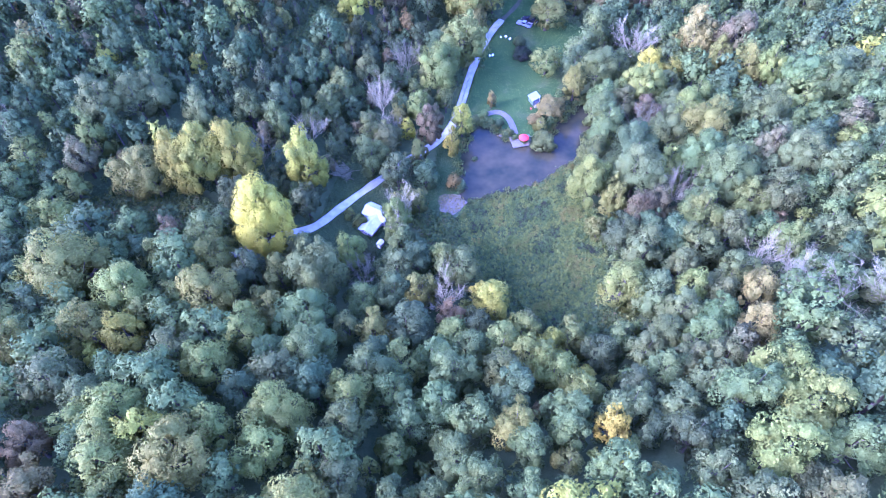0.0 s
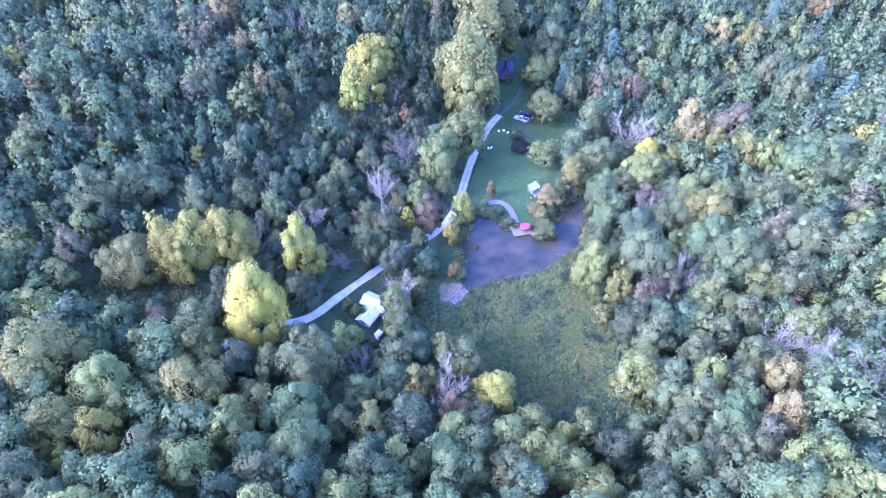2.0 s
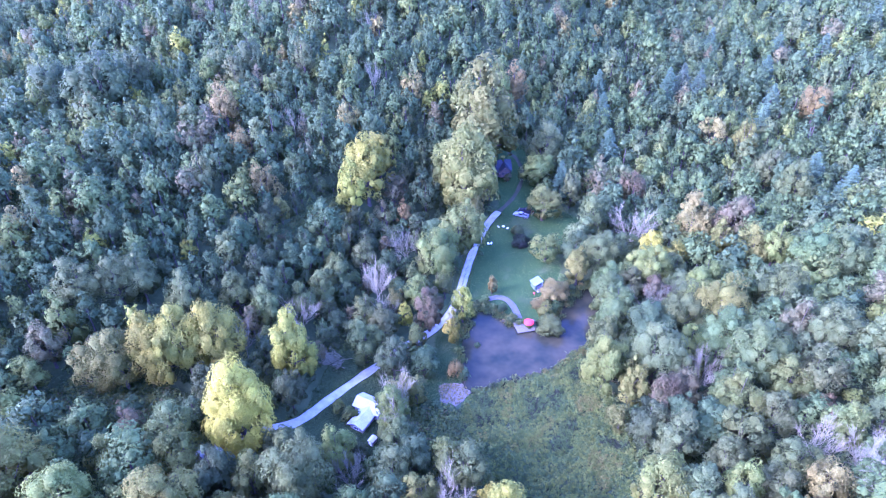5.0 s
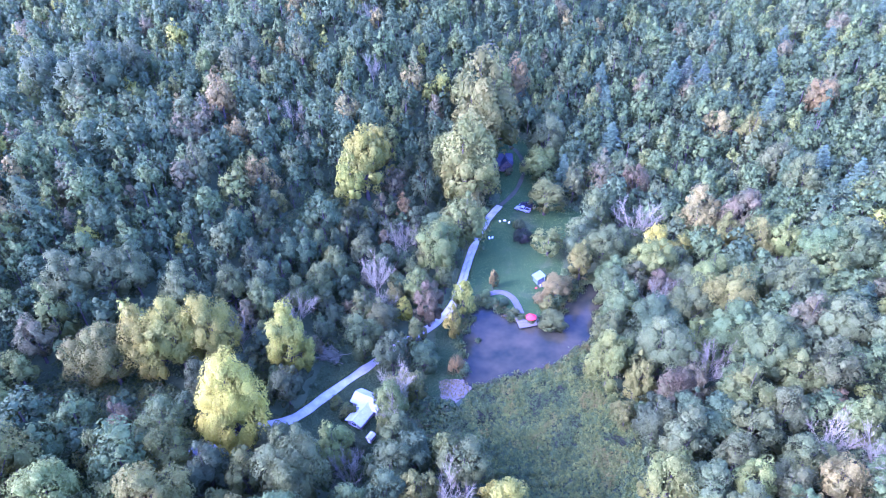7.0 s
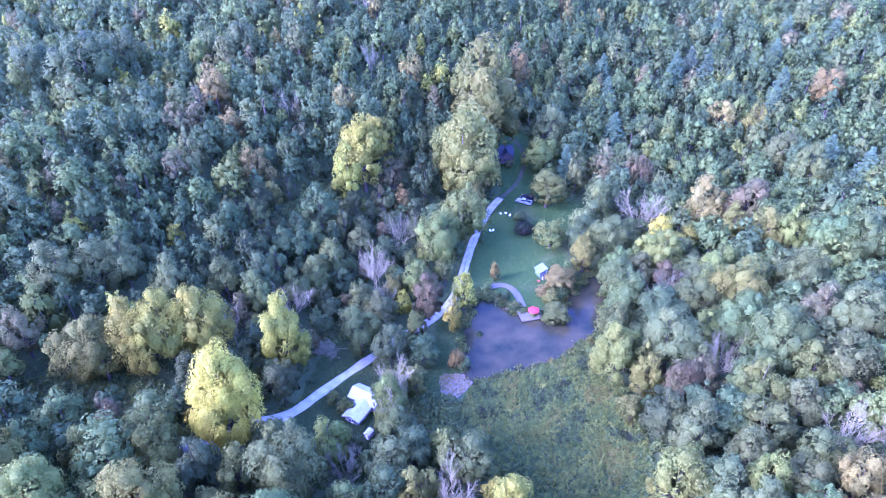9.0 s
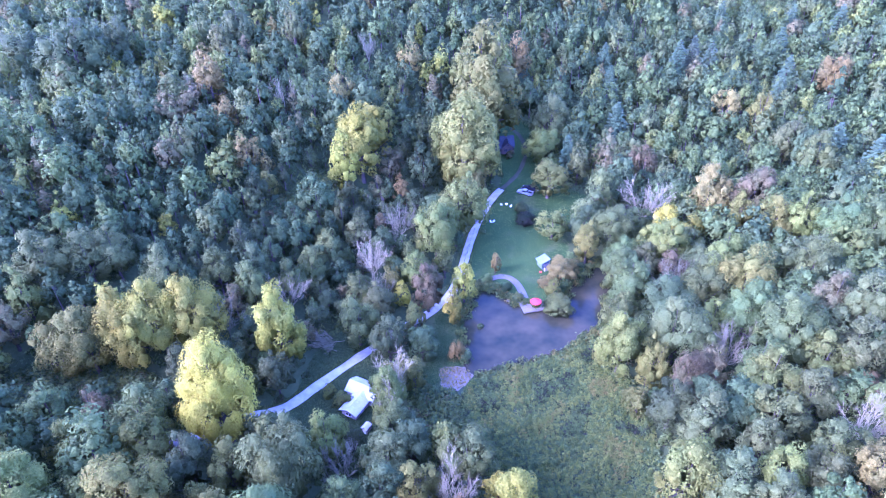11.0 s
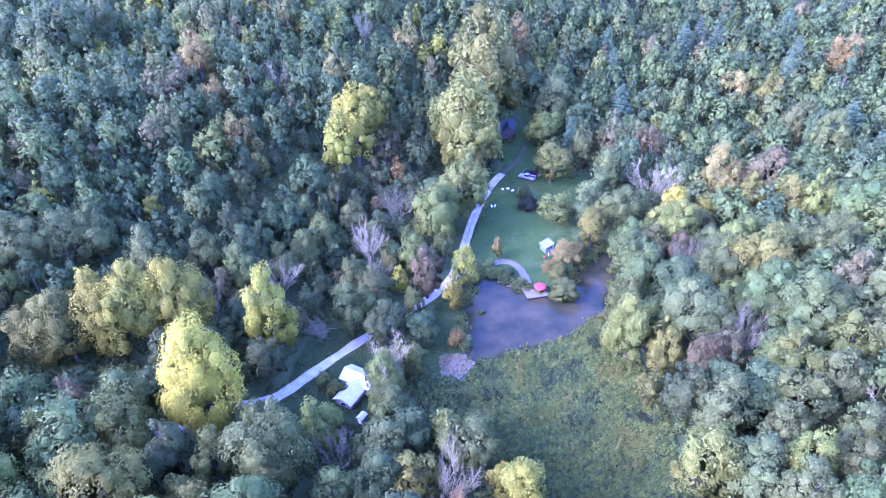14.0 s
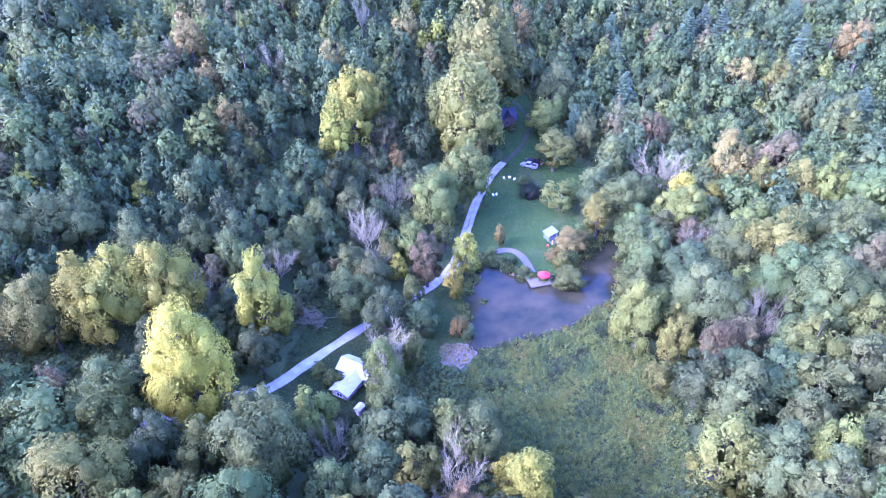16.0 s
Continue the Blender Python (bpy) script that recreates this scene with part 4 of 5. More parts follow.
def meadow():
    names = ["green", "olive", "bright", "deep", "purple", "tan"]
    heaps = [[] for _ in names]
    for x, y in scatter(MEADOW, 8200):
        patch = noise.noise((x * 0.16, y * 0.16, 9.0))
        pick = rng.uniform() - 0.0075 * (x - 22) - 0.004 * (y - 82)
        if patch > 0.30:
            k = 4 if pick < 0.30 else 3 if pick < 0.45 else 0
        elif patch < -0.30:
            k = 5 if pick < 0.22 else 1
        else:
            k = 2 if pick < 0.32 else 1 if pick < 0.44 else 0 if pick < 0.80 else 3
        lush = 1.0 + 0.7 * noise.noise((x * 0.45, y * 0.45, 4.0)) + 0.6 * noise.noise((x * 0.18, y * 0.18, 6.0))
        heaps[k].append((x, y, bumpy(x, y), lush * rng.uniform(0.6, 1.5), rng.uniform(0.3, 0.7)))
    chunks = []
    for k, heap in enumerate(heaps):
        q = np.repeat(np.array(heap), 26, axis=0)
        d = unit(rng.normal(size=(len(q), 3)) + np.array([0, 0, 0.5]))
        d[:, 2] = np.abs(d[:, 2])
        p = q[:, :3] + d * np.column_stack((q[:, 4], q[:, 4], q[:, 3])) * rng.uniform(0.7, 1.1, size=(len(q), 1))
        v, f = leaves(p, d, 0.15, 0.6, 0.35)
        chunks.append((v, f, k))
    ob = new("meadow_plants", mesh_from("meadow_plants", chunks, [LEAF[k] for k in names]))
    tagged(ob, "waist-high tangled green meadow plants with purple and brown patches", "meadow plants", kind="stuff")


def undergrowth():
    chunks = []
    names = ["green", "deep", "olive", "pale", "pink"]
    spots = []
    for poly, n in ((BRUSH_LEFT, 520), (BRUSH_BACK, 420), (BRUSH_MID, 150), (BRUSH_RIGHT, 130)):
        spots += [(x, y, rng.uniform(0.9, 2.0)) for x, y in scatter(poly, n)]
    tries = 0
    spots += [(x, y, rng.uniform(0.8, 1.6)) for x, y in scatter([(-29, 66), (-9, 66), (-9, 78), (-14, 80), (-20, 74), (-29, 75)], 70)]
    while len(spots) < 4200 and tries < 30000:
        tries += 1
        x, y = float(rng.uniform(-120, 120)), float(rng.uniform(5, 240))
        if any(inside(q, x, y) for q in (POND, LAWN, MEADOW, CLEARING, GREEN_PATH, BEACH)) or edge_distance(ROAD, x, y, False) < 2.6 or edge_distance(DRIVE, x, y, False) < 2.6:
            continue
        spots.append((x, y, rng.uniform(0.8, 2.2)))
    for line, n in ((LAWN, 60), (MEADOW, 90), (CLEARING, 40)):
        ring = smooth_line(line, 8, True)
        for k in range(n):
            x, y = ring[rng.integers(len(ring))]
            x, y = x + rng.normal() * 1.0, y + rng.normal() * 1.0
            if edge_distance(ROAD, x, y, False) > 2.6 and not inside(POND, x, y) and edge_distance(BEACH, x, y) > 1.5 and not inside(BEACH, x, y) and edge_distance(DRIVE, x, y, False) > 2.6:
                spots.append((x, y, rng.uniform(0.7, 1.5)))
    for x, y, r in spots:
        m = 34
        d = unit(rng.normal(size=(m, 3)) + np.array([0, 0, 0.5]))
        d[:, 2] = np.abs(d[:, 2])
        p = np.array([x, y, bumpy(x, y)]) + d * r * rng.uniform(0.75, 1.1, size=(m, 1))
        v, f = leaves(p, d, 0.38, 0.5)
        chunks.append((v, f, int(rng.choice(5, p=[0.34, 0.32, 0.18, 0.10, 0.06]))))
    ob = new("undergrowth", mesh_from("undergrowth", chunks, [LEAF[k] for k in names]))
    tagged(ob, "low tangled bushes and saplings under the trees", "undergrowth", kind="stuff")


def shore_plants():
    chunks = []
    names = ["green", "olive", "deep", "tan"]
    for k, (x, y) in enumerate(POND_LINE):
        dock_side = 14 < x < 28 and 116 < y < 128
        beach_side = edge_distance(BEACH, x, y) < 1.6 or inside(BEACH, x, y)
        if beach_side:
            continue
        for s in range(2 if dock_side else 4):
            cx, cy = x + rng.normal() * 0.8, y + rng.normal() * 0.8
            m = 34
            p = np.column_stack((cx + rng.normal(size=m) * 0.5, cy + rng.normal(size=m) * 0.5, max(0.0, bumpy(cx, cy)) + rng.uniform(0.1, 1.0, m)))
            v, f = leaves(p, unit(rng.normal(size=(m, 3)) * np.array([1, 1, 0.4])), 0.30, 0.4, 0.6)
            chunks.append((v, f, int(rng.choice(4, p=[0.4, 0.3, 0.2, 0.1]))))
    for cx, cy, r in ((10.1, 129.8, 1.8), (12.4, 129.2, 2.0), (14.7, 128.2, 1.6), (19.3, 122.3, 1.3), (9.2, 112.6, 0.8)):
        m = 260
        d = unit(rng.normal(size=(m, 3)))
        d[:, 2] = np.abs(d[:, 2])
        p = np.array([cx, cy, max(0.0, bumpy(cx, cy))]) + d * r * rng.uniform(0.5, 1.05, size=(m, 1))
        v, f = leaves(p, d, 0.34, 0.5, 0.6)
        chunks.append((v, f, int(rng.choice([0, 2]))))
    ob = new("shore_plants", mesh_from("shore_plants", chunks, [LEAF[k] for k in names]))
    tagged(ob, "reeds and rushes along the pond's edge", "shore plants", kind="stuff")


def grass_tufts():
    """Short blades over the lawn, the clearing, the bank and the lane's verges."""
    chunks = []
    for poly, n, tone, size in ((LAWN, 16000, 0, 0.11), (CLEARING, 14000, 1, 0.17), (GREEN_PATH, 6000, 1, 0.15), (BEACH, 500, 2, 0.22)):
        pts = np.array([q for q in scatter(poly, n) if not inside(POND_LINE, q[0], q[1]) and edge_distance(ROAD, q[0], q[1], False) > 1.5 and edge_distance(DRIVE, q[0], q[1], False) > 1.2])
        v, f = low_plants(pts, 0.10 + rng.uniform(0, size, len(pts)), size, 0.8, 0.2)
        chunks.append((v, f, tone))
    line = smooth_line(ROAD, 8)
    verge = []
    for i in range(7000):
        k = rng.integers(1, len(line))
        (ax, ay), (bx, by) = line[k - 1], line[k]
        l = math.hypot(bx - ax, by - ay)
        u, side = rng.uniform(), rng.choice([0.0, 1.0, -1.0], p=[0.10, 0.45, 0.45])
        off = rng.normal() * 0.16 if side == 0 else side * (1.45 + abs(rng.normal()) * 0.5 - 0.12 - 0.25 * noise.noise((ax * 0.3, ay * 0.3, side)))
        if side == 0 and ay < 134:
            continue
        verge.append((ax + (bx - ax) * u - (by - ay) / l * off, ay + (by - ay) * u + (bx - ax) / l * off))
    verge = np.array(verge)
    v, f = low_plants(verge, 0.16 + rng.uniform(0, 0.12, len(verge)), 0.16, 0.8, 0.2)
    chunks.append((v, f, 0))
    ob = new("grass_tufts", mesh_from("grass_tufts", chunks, [LEAF["green"], LEAF["deep"], LEAF["tan"]]))
    tagged(ob, "short grass blades over lawn, clearing and road verges", "grass", kind="stuff")


meadow()
grass_tufts()
undergrowth()
shore_plants()


# ---- buildings ----
def gable_roof(x0, y0, x1, y1, eave, ridge, along, over=0.4, thick=0.14):
    """Two roof slopes, each a slab: returns the pair of meshes. along: 0 ridge runs in x, 1 in y."""
    slabs = []
    lo, hi = (y0, y1) if along == 0 else (x0, x1)
    mid = (lo + hi) / 2
    drop = (ridge - eave) / ((hi - lo) / 2) * over
    for s, edge in ((-1, lo - over), (1, hi + over)):
        pts = [(mid, ridge), (edge, eave - drop), (edge, eave - drop + thick), (mid, ridge + thick)]
        a, b = ((x0, x1) if along == 0 else (y0, y1))
        slabs.append(prism(pts, along, a - over, b + over))
    return slabs


def gable_wall(x0, y0, x1, y1, z0, eave, ridge, along):
    """Walls of a gabled block as one solid."""
    lo, hi = (y0, y1) if along == 0 else (x0, x1)
    pts = [(lo, z0), (hi, z0), (hi, eave), ((lo + hi) / 2, ridge), (lo, eave)]
    return prism(pts, along, *((x0, x1) if along == 0 else (y0, y1)))


def window(parent, x, y, z, w, h, face, paint=None, words="white-framed window"):
    """A framed window standing 3 cm proud of a wall; face: 0 looks along y, 1 along x."""
    f = bmesh.new()
    t = 0.07
    for a, b, c, d in ((-w / 2, -h / 2, w / 2, -h / 2 + t), (-w / 2, h / 2 - t, w / 2, h / 2), (-w / 2, -h / 2, -w / 2 + t, h / 2), (w / 2 - t, -h / 2, w / 2, h / 2), (-t / 2, -h / 2, t / 2, h / 2)):
        if face == 0:
            box(f, x + a, y - 0.05, z + b, x + c, y + 0.05, z + d)
        else:
            box(f, x - 0.05, y + a, z + b, x + 0.05, y + c, z + d)
    frame_ob = part("window", f, paint or WHITE_PAINT, parent, words)
    g = boxed(x - w / 2, y - 0.02, z - h / 2, x + w / 2, y + 0.02, z + h / 2) if face == 0 else boxed(x - 0.02, y - w / 2, z - h / 2, x + 0.02, y + w / 2, z + h / 2)
    part("pane", g, DARK_GLASS, frame_ob)


def ribs(parent, slab_points, count, material):
    """Raised seams down a metal roof slope, between the ridge ends and the eave ends."""
    a, b, c, d = (Vector(p) for p in slab_points)
    for i in range(count):
        u = (i + 0.5) / count
        bm = bmesh.new()
        rod(bm, a.lerp(b, u), d.lerp(c, u), 0.035, 0.035, 4)
        part("seam", bm, material, parent)


def cabin():
    gx, gy = 22.2, 206.0
    house = thing("cabin", "small dark cabin with grey shingle roof and front gable", "house", pose(gx, gy, bumpy(gx, gy) - 0.05, 0, 0, 3))
    part("wall", gable_wall(-4.6, -3.2, 4.6, 3.2, 0, 2.7, 5.0, 0), LOG_WALL, house, "brown log walls")
    for bm in gable_roof(-4.6, -3.2, 4.6, 3.2, 2.7, 5.0, 0, 0.5):
        part("roof", bm, GREY_ROOF, house, "blue-grey shingle roof slope")
    part("front_gable", gable_wall(0.2, -5.2, 4.2, -2.0, 0, 2.7, 4.6, 1), LOG_WALL, house)
    for bm in gable_roof(0.2, -5.2, 4.2, -0.6, 2.75, 4.65, 1, 0.45):
        part("roof", bm, GREY_ROOF, house)
    part("porch_deck", boxed(-4.6, -5.2, 0.2, 0.2, -3.2, 0.38), DECK, house)
    bm = prism([(-5.5, 2.25), (-3.1, 2.85), (-3.1, 2.97), (-5.5, 2.37)], 0, -4.9, 0.1)
    part("porch_roof", bm, GREY_ROOF, house)
    for x in (-4.5, -3.0, -1.5, 0.0):
        part("porch_post", boxed(x - 0.07, -5.15, 0.3, x + 0.07, -5.01, 2.32), DARK_WOOD, house)
    for z in (0.75, 1.15):
        part("rail", boxed(-4.5, -5.12, z, 0.0, -5.05, z + 0.06), DARK_WOOD, house)
    part("door", boxed(-2.3, -3.26, 0.38, -1.4, -3.14, 2.4), DARK_WOOD, house, "dark front door")
    chimney = part("chimney", boxed(-2.2, 0.5, 3.2, -1.3, 1.3, 6.1, bevel=0.04), STONE, house, "pale stone chimney")
    part("chimney_cap", boxed(-2.3, 0.4, 6.1, -1.2, 1.4, 6.22), STONE, chimney)
    window(house, -3.6, -3.22, 1.6, 1.0, 1.1, 0, DARK_WOOD, "dark-framed window")
    window(house, 1.4, -5.22, 1.6, 1.1, 1.2, 0, DARK_WOOD, "dark-framed window")
    window(house, 3.0, -5.22, 1.6, 1.1, 1.2, 0, DARK_WOOD, "dark-framed window")
    window(house, 2.2, -5.22, 3.5, 0.8, 0.7, 0, DARK_WOOD, "dark-framed window")
    window(house, 4.62, -0.4, 1.6, 1.1, 1.1, 1, DARK_WOOD, "dark-framed window")
    window(house, 4.62, 1.8, 1.6, 1.1, 1.1, 1, DARK_WOOD, "dark-framed window")


def white_house():
    gx, gy = -18.7, 87.2
    house = thing("white_roofed_house", "small house with bright white metal cross-gable roof", "house", pose(gx, gy, bumpy(gx, gy) - 0.35, 0, 0, -29) @ Matrix.Diagonal((0.98, 0.95, 0.95, 1)))
    part("wall", gable_wall(-1.8, -5.0, 1.9, 3.2, 0, 2.5, 3.35, 1), SIDING, house, "beige siding walls")
    for bm in gable_roof(-1.8, -5.0, 1.9, 3.2, 2.5, 3.35, 1, 0.5, 0.1):
        part("roof", bm, WHITE_ROOF, house, "white metal roof slope")
    part("wing", gable_wall(-4.0, 0.2, 2.9, 4.4, 0, 2.7, 3.9, 0), SIDING, house)
    for bm in gable_roof(-4.0, 0.2, 2.9, 4.4, 2.75, 3.95, 0, 0.4, 0.1):
        part("roof", bm, WHITE_ROOF, house)
    for side, edge in ((-1, -2.28), (1, 2.38)):
        ribs(house, [(0.05, -5.3, 3.46), (0.05, -0.4, 3.46), (edge, -0.4, 2.39), (edge, -5.3, 2.39)], 9, WHITE_ROOF)
    for y in (-0.15, 4.75):
        ribs(house, [(-4.3, 2.3, 4.06), (3.2, 2.3, 4.06), (3.2, y, 2.66), (-4.3, y, 2.66)], 12, WHITE_ROOF)
    window(house, -1.82, -3.6, 1.5, 1.1, 1.0, 1)
    window(house, -1.82, -1.4, 1.5, 1.1, 1.0, 1)
    window(house, 0.0, -5.02, 1.5, 1.4, 1.0, 0)
    window(house, -4.02, 2.2, 1.6, 1.2, 1.1, 1)
    window(house, 1.92, -2.6, 1.5, 1.1, 1.0, 1)
    part("door", boxed(-1.88, -0.75, 0.1, -1.76, 0.1, 2.1), DARK_WOOD, house)
    vent = part("vent_pipe", rod(bmesh.new(), (0.8, -2.2, 3.0), (0.8, -2.2, 3.8), 0.07, 0.07, 10), STEEL, house)
    part("vent_cap", rod(bmesh.new(), (0.8, -2.2, 3.8), (0.8, -2.2, 3.9), 0.13, 0.05, 10), STEEL, vent)


def white_shed():
    gx, gy = -16.8, 79.4
    shed = thing("storage_shed", "little white-roofed storage shed beside the house", "shed", pose(gx, gy, bumpy(gx, gy) - 0.05, 0, 0, -31) @ Matrix.Diagonal((0.85, 0.85, 0.9, 1)))
    part("wall", gable_wall(-0.75, -1.0, 0.75, 1.0, 0, 1.8, 2.1, 1), SIDING, shed)
    for bm in gable_roof(-0.75, -1.0, 0.75, 1.0, 1.8, 2.1, 1, 0.15, 0.06):
        part("roof", bm, WHITE_ROOF, shed)
    door = part("door", boxed(-0.4, -1.05, 0.1, 0.4, -0.98, 1.65), WHITE_PAINT, shed)
    part("handle", boxed(0.22, -1.09, 0.8, 0.28, -1.05, 0.95), STEEL, door)


def pond_hut():
    gx, gy = 29.0, 137.6
    hut = thing("pond_hut", "green board hut with pale ribbed metal roof by the pond", "hut", pose(gx, gy, bumpy(gx, gy) - 0.05, 0, 0, 24) @ Matrix.Diagonal((0.82, 0.86, 0.95, 1)))
    part("wall", prism([(-1.4, 0), (1.4, 0), (1.4, 2.9), (-1.4, 2.2)], 1, -1.3, 1.9), GREEN_WOOD, hut, "dark green board walls")
    part("roof", prism([(-1.9, 2.12), (1.75, 3.03), (1.75, 3.13), (-1.9, 2.22)], 1, -1.6, 2.2), HUT_ROOF, hut, "pale metal roof")
    ribs(hut, [(1.75, -1.6, 3.15), (1.75, 2.2, 3.15), (-1.9, 2.2, 2.24), (-1.9, -1.6, 2.24)], 8, HUT_ROOF)
    part("porch_roof", prism([(-2.9, 1.55), (-1.2, 1.98), (-1.2, 2.06), (-2.9, 1.63)], 0, -1.3, 0.9), GREY_ROOF, hut, "small grey lean-to roof")
    for x in (-1.2, 0.8):
        part("porch_post", boxed(x - 0.06, -2.75, 0.05, x + 0.06, -2.63, 1.62), WHITE_PAINT, hut)
    part("corner_board", boxed(1.36, -1.36, 0, 1.48, -1.24, 2.86), WHITE_PAINT, hut)
    part("corner_board", boxed(1.36, 1.84, 0, 1.48, 1.96, 2.86), WHITE_PAINT, hut)
    part("porch_deck", boxed(-1.4, -2.9, 0.05, 1.4, -1.3, 0.18), DECK, hut)
    door = part("door", boxed(-0.5, -1.36, 0.18, 0.35, -1.28, 1.95), DARK_WOOD, hut)
    part("handle", boxed(0.2, -1.42, 1.0, 0.26, -1.36, 1.12), STEEL, door)
    window(hut, 1.42, 0.4, 1.6, 0.9, 0.8, 1)


# ---- boardwalk, dock and what stands on it ----
def deck():
    line = smooth_line([(13.4, 132.0), (15.9, 132.9), (18.4, 132.4), (20.4, 129.8), (21.4, 126.4), (22.0, 123.0)], 9)
    walk_ob = thing("boardwalk", "curved boardwalk of weathered grey planks", "boardwalk")
    for i in range(len(line) - 1):
        (ax, ay), (bx, by) = line[i], line[i + 1]
        ang = math.atan2(by - ay, bx - ax)
        l = math.hypot(bx - ax, by - ay)
        bm = boxed(-l * 0.44, -1.0 + 0.10 * noise.noise((i * 1.7, 0, 0)), -0.03, l * 0.44, 1.0 + 0.10 * noise.noise((0, i * 1.7, 0)), 0.03)
        ob = part("plank", bm, DECK, walk_ob)
        ob.matrix_basis = pose((ax + bx) / 2, (ay + by) / 2, max(0.55, bumpy(ax, ay) + 0.22), 0, 0, math.degrees(ang))
    for i in range(2, len(line), 8):
        x, y = line[i]
        part("post", rod(bmesh.new(), (x, y, -0.9), (x, y, 0.54), 0.09, 0.09, 6), DARK_WOOD, walk_ob)
    dock = thing("dock", "square wooden dock platform over the pond's edge", "dock", pose(23.6, 119.8, 0.6, 0, 0, 12))
    w, d, n = 6.4, 4.6, 24
    for i in range(n):
        x = -w / 2 + w * (i + 0.5) / n
        part("plank", boxed(x - w / n * 0.45, -d / 2, -0.03, x + w / n * 0.45, d / 2, 0.03), DECK, dock)
    for y in (-1.5, 0, 1.5):
        part("joist", boxed(-w / 2, y - 0.05, -0.2, w / 2, y + 0.05, -0.034), DARK_WOOD, dock)
    for x in (-2.7, 0.0, 2.7):
        for y in (-1.7, 1.7):
            part("post", rod(bmesh.new(), (x, y, -1.6), (x, y, -0.2), 0.1, 0.1, 6), DARK_WOOD, dock)
    part("edge_board", boxed(-w / 2, -d / 2 - 0.06, -0.22, w / 2, -d / 2 - 0.005, 0.02), DECK, dock)
    step = thing("dock_step", "small low plank landing at the water", "dock", pose(17.8, 122.4, 0.4, 0, 0, -30))
    for i in range(6):
        x = -0.9 + 0.3 * (i + 0.5)
        part("plank", boxed(x - 0.135, -0.6, -0.03, x + 0.135, 0.6, 0.03), DECK, step)
    for x in (-0.7, 0.7):
        part("post", rod(bmesh.new(), (x, 0, -1.2), (x, 0, -0.03), 0.08, 0.08, 6), DARK_WOOD, step)


def umbrella():
    x, y = 24.3, 119.3
    u = thing("patio_umbrella", "open red canvas umbrella standing on the dock", "umbrella", pose(x, y, 0.63, 0, 0, 12))
    part("base", rod(bmesh.new(), (0, 0, 0), (0, 0, 0.09), 0.28, 0.22, 14), STEEL, u)
    part("pole", rod(bmesh.new(), (0, 0, 0.09), (0, 0, 2.42), 0.028, 0.028, 8), STEEL, u)
    bm = bmesh.new()
    top = bm.verts.new((0, 0, 2.42))
    rings = []
    for r, z in ((0.55, 2.27), (1.1, 2.07), (1.55, 1.86), (1.56, 1.72)):
        rings.append([bm.verts.new((r * (1 if k % 2 == 0 else 0.955) * math.cos(k * math.pi / 8), r * (1 if k % 2 == 0 else 0.955) * math.sin(k * math.pi / 8), z - (0.02 if k % 2 else 0))) for k in range(16)])
    for k in range(16):
        bm.faces.new((top, rings[0][k], rings[0][(k + 1) % 16]))
        for a, b in zip(rings, rings[1:]):
            bm.faces.new((a[k], b[k], b[(k + 1) % 16], a[(k + 1) % 16]))
    bmesh.ops.solidify(bm, geom=bm.faces[:], thickness=0.012)
    canopy = part("canopy", bm, RED_CLOTH, u, "red octagonal canopy")
    part("finial", rod(bmesh.new(), (0, 0, 2.43), (0, 0, 2.55), 0.04, 0.015, 8), STEEL, canopy)
    for k in range(8):
        a = k * math.pi / 4
        part("rib", rod(bmesh.new(), (0, 0, 2.38), (1.5 * math.cos(a), 1.5 * math.sin(a), 1.84), 0.012, 0.01, 4), STEEL, u)


def garden_chair(x, y, turn, colour, label, z=None):
    c = thing("garden_chair", label, "chair", pose(x, y, (bumpy(x, y) + 0.06) if z is None else z, 0, 0, turn) @ Matrix.Diagonal((0.85, 0.85, 0.85, 1)), "garden chairs on the lawn")
    part("seat", boxed(-0.3, -0.3, 0.36, 0.3, 0.3, 0.42, bevel=0.015), colour, c)
    bm = boxed(-0.3, 0.24, 0.42, 0.3, 0.31, 1.0, bevel=0.015)
    bmesh.ops.rotate(bm, verts=bm.verts, cent=(0, 0.27, 0.42), matrix=Matrix.Rotation(radians(-14), 3, "X"))
    part("backrest", bm, colour, c)
    for sx in (-0.27, 0.27):
        part("armrest", boxed(sx - 0.05, -0.3, 0.6, sx + 0.05, 0.3, 0.64), colour, c)
        for sy in (-0.26, 0.26):
            part("leg", boxed(sx - 0.03, sy - 0.03, 0, sx + 0.03, sy + 0.03, 0.6), colour, c)


def lawn_table(x, y):
    t = thing("garden_table", "low round white table on the lawn", "table", pose(x, y, bumpy(x, y) + 0.06))
    part("tabletop", rod(bmesh.new(), (0, 0, 0.5), (0, 0, 0.55), 0.5, 0.5, 18), WHITE_PAINT, t)
    for k in range(4):
        a = k * math.pi / 2
        part("leg", rod(bmesh.new(), (0.34 * math.cos(a), 0.34 * math.sin(a), 0), (0.3 * math.cos(a), 0.3 * math.sin(a), 0.5), 0.025, 0.025, 6), WHITE_PAINT, t)


# ---- vehicles ----
def wheel(parent, x, y, r):
    tyre = part("wheel", rod(bmesh.new(), (x, y - 0.12, r), (x, y + 0.12, r), r, r, 18), RUBBER, parent, "black tyre")
    part("rim", rod(bmesh.new(), (x, y - 0.13, r), (x, y + 0.13, r), r * 0.6, r * 0.6, 12), STEEL, tyre)


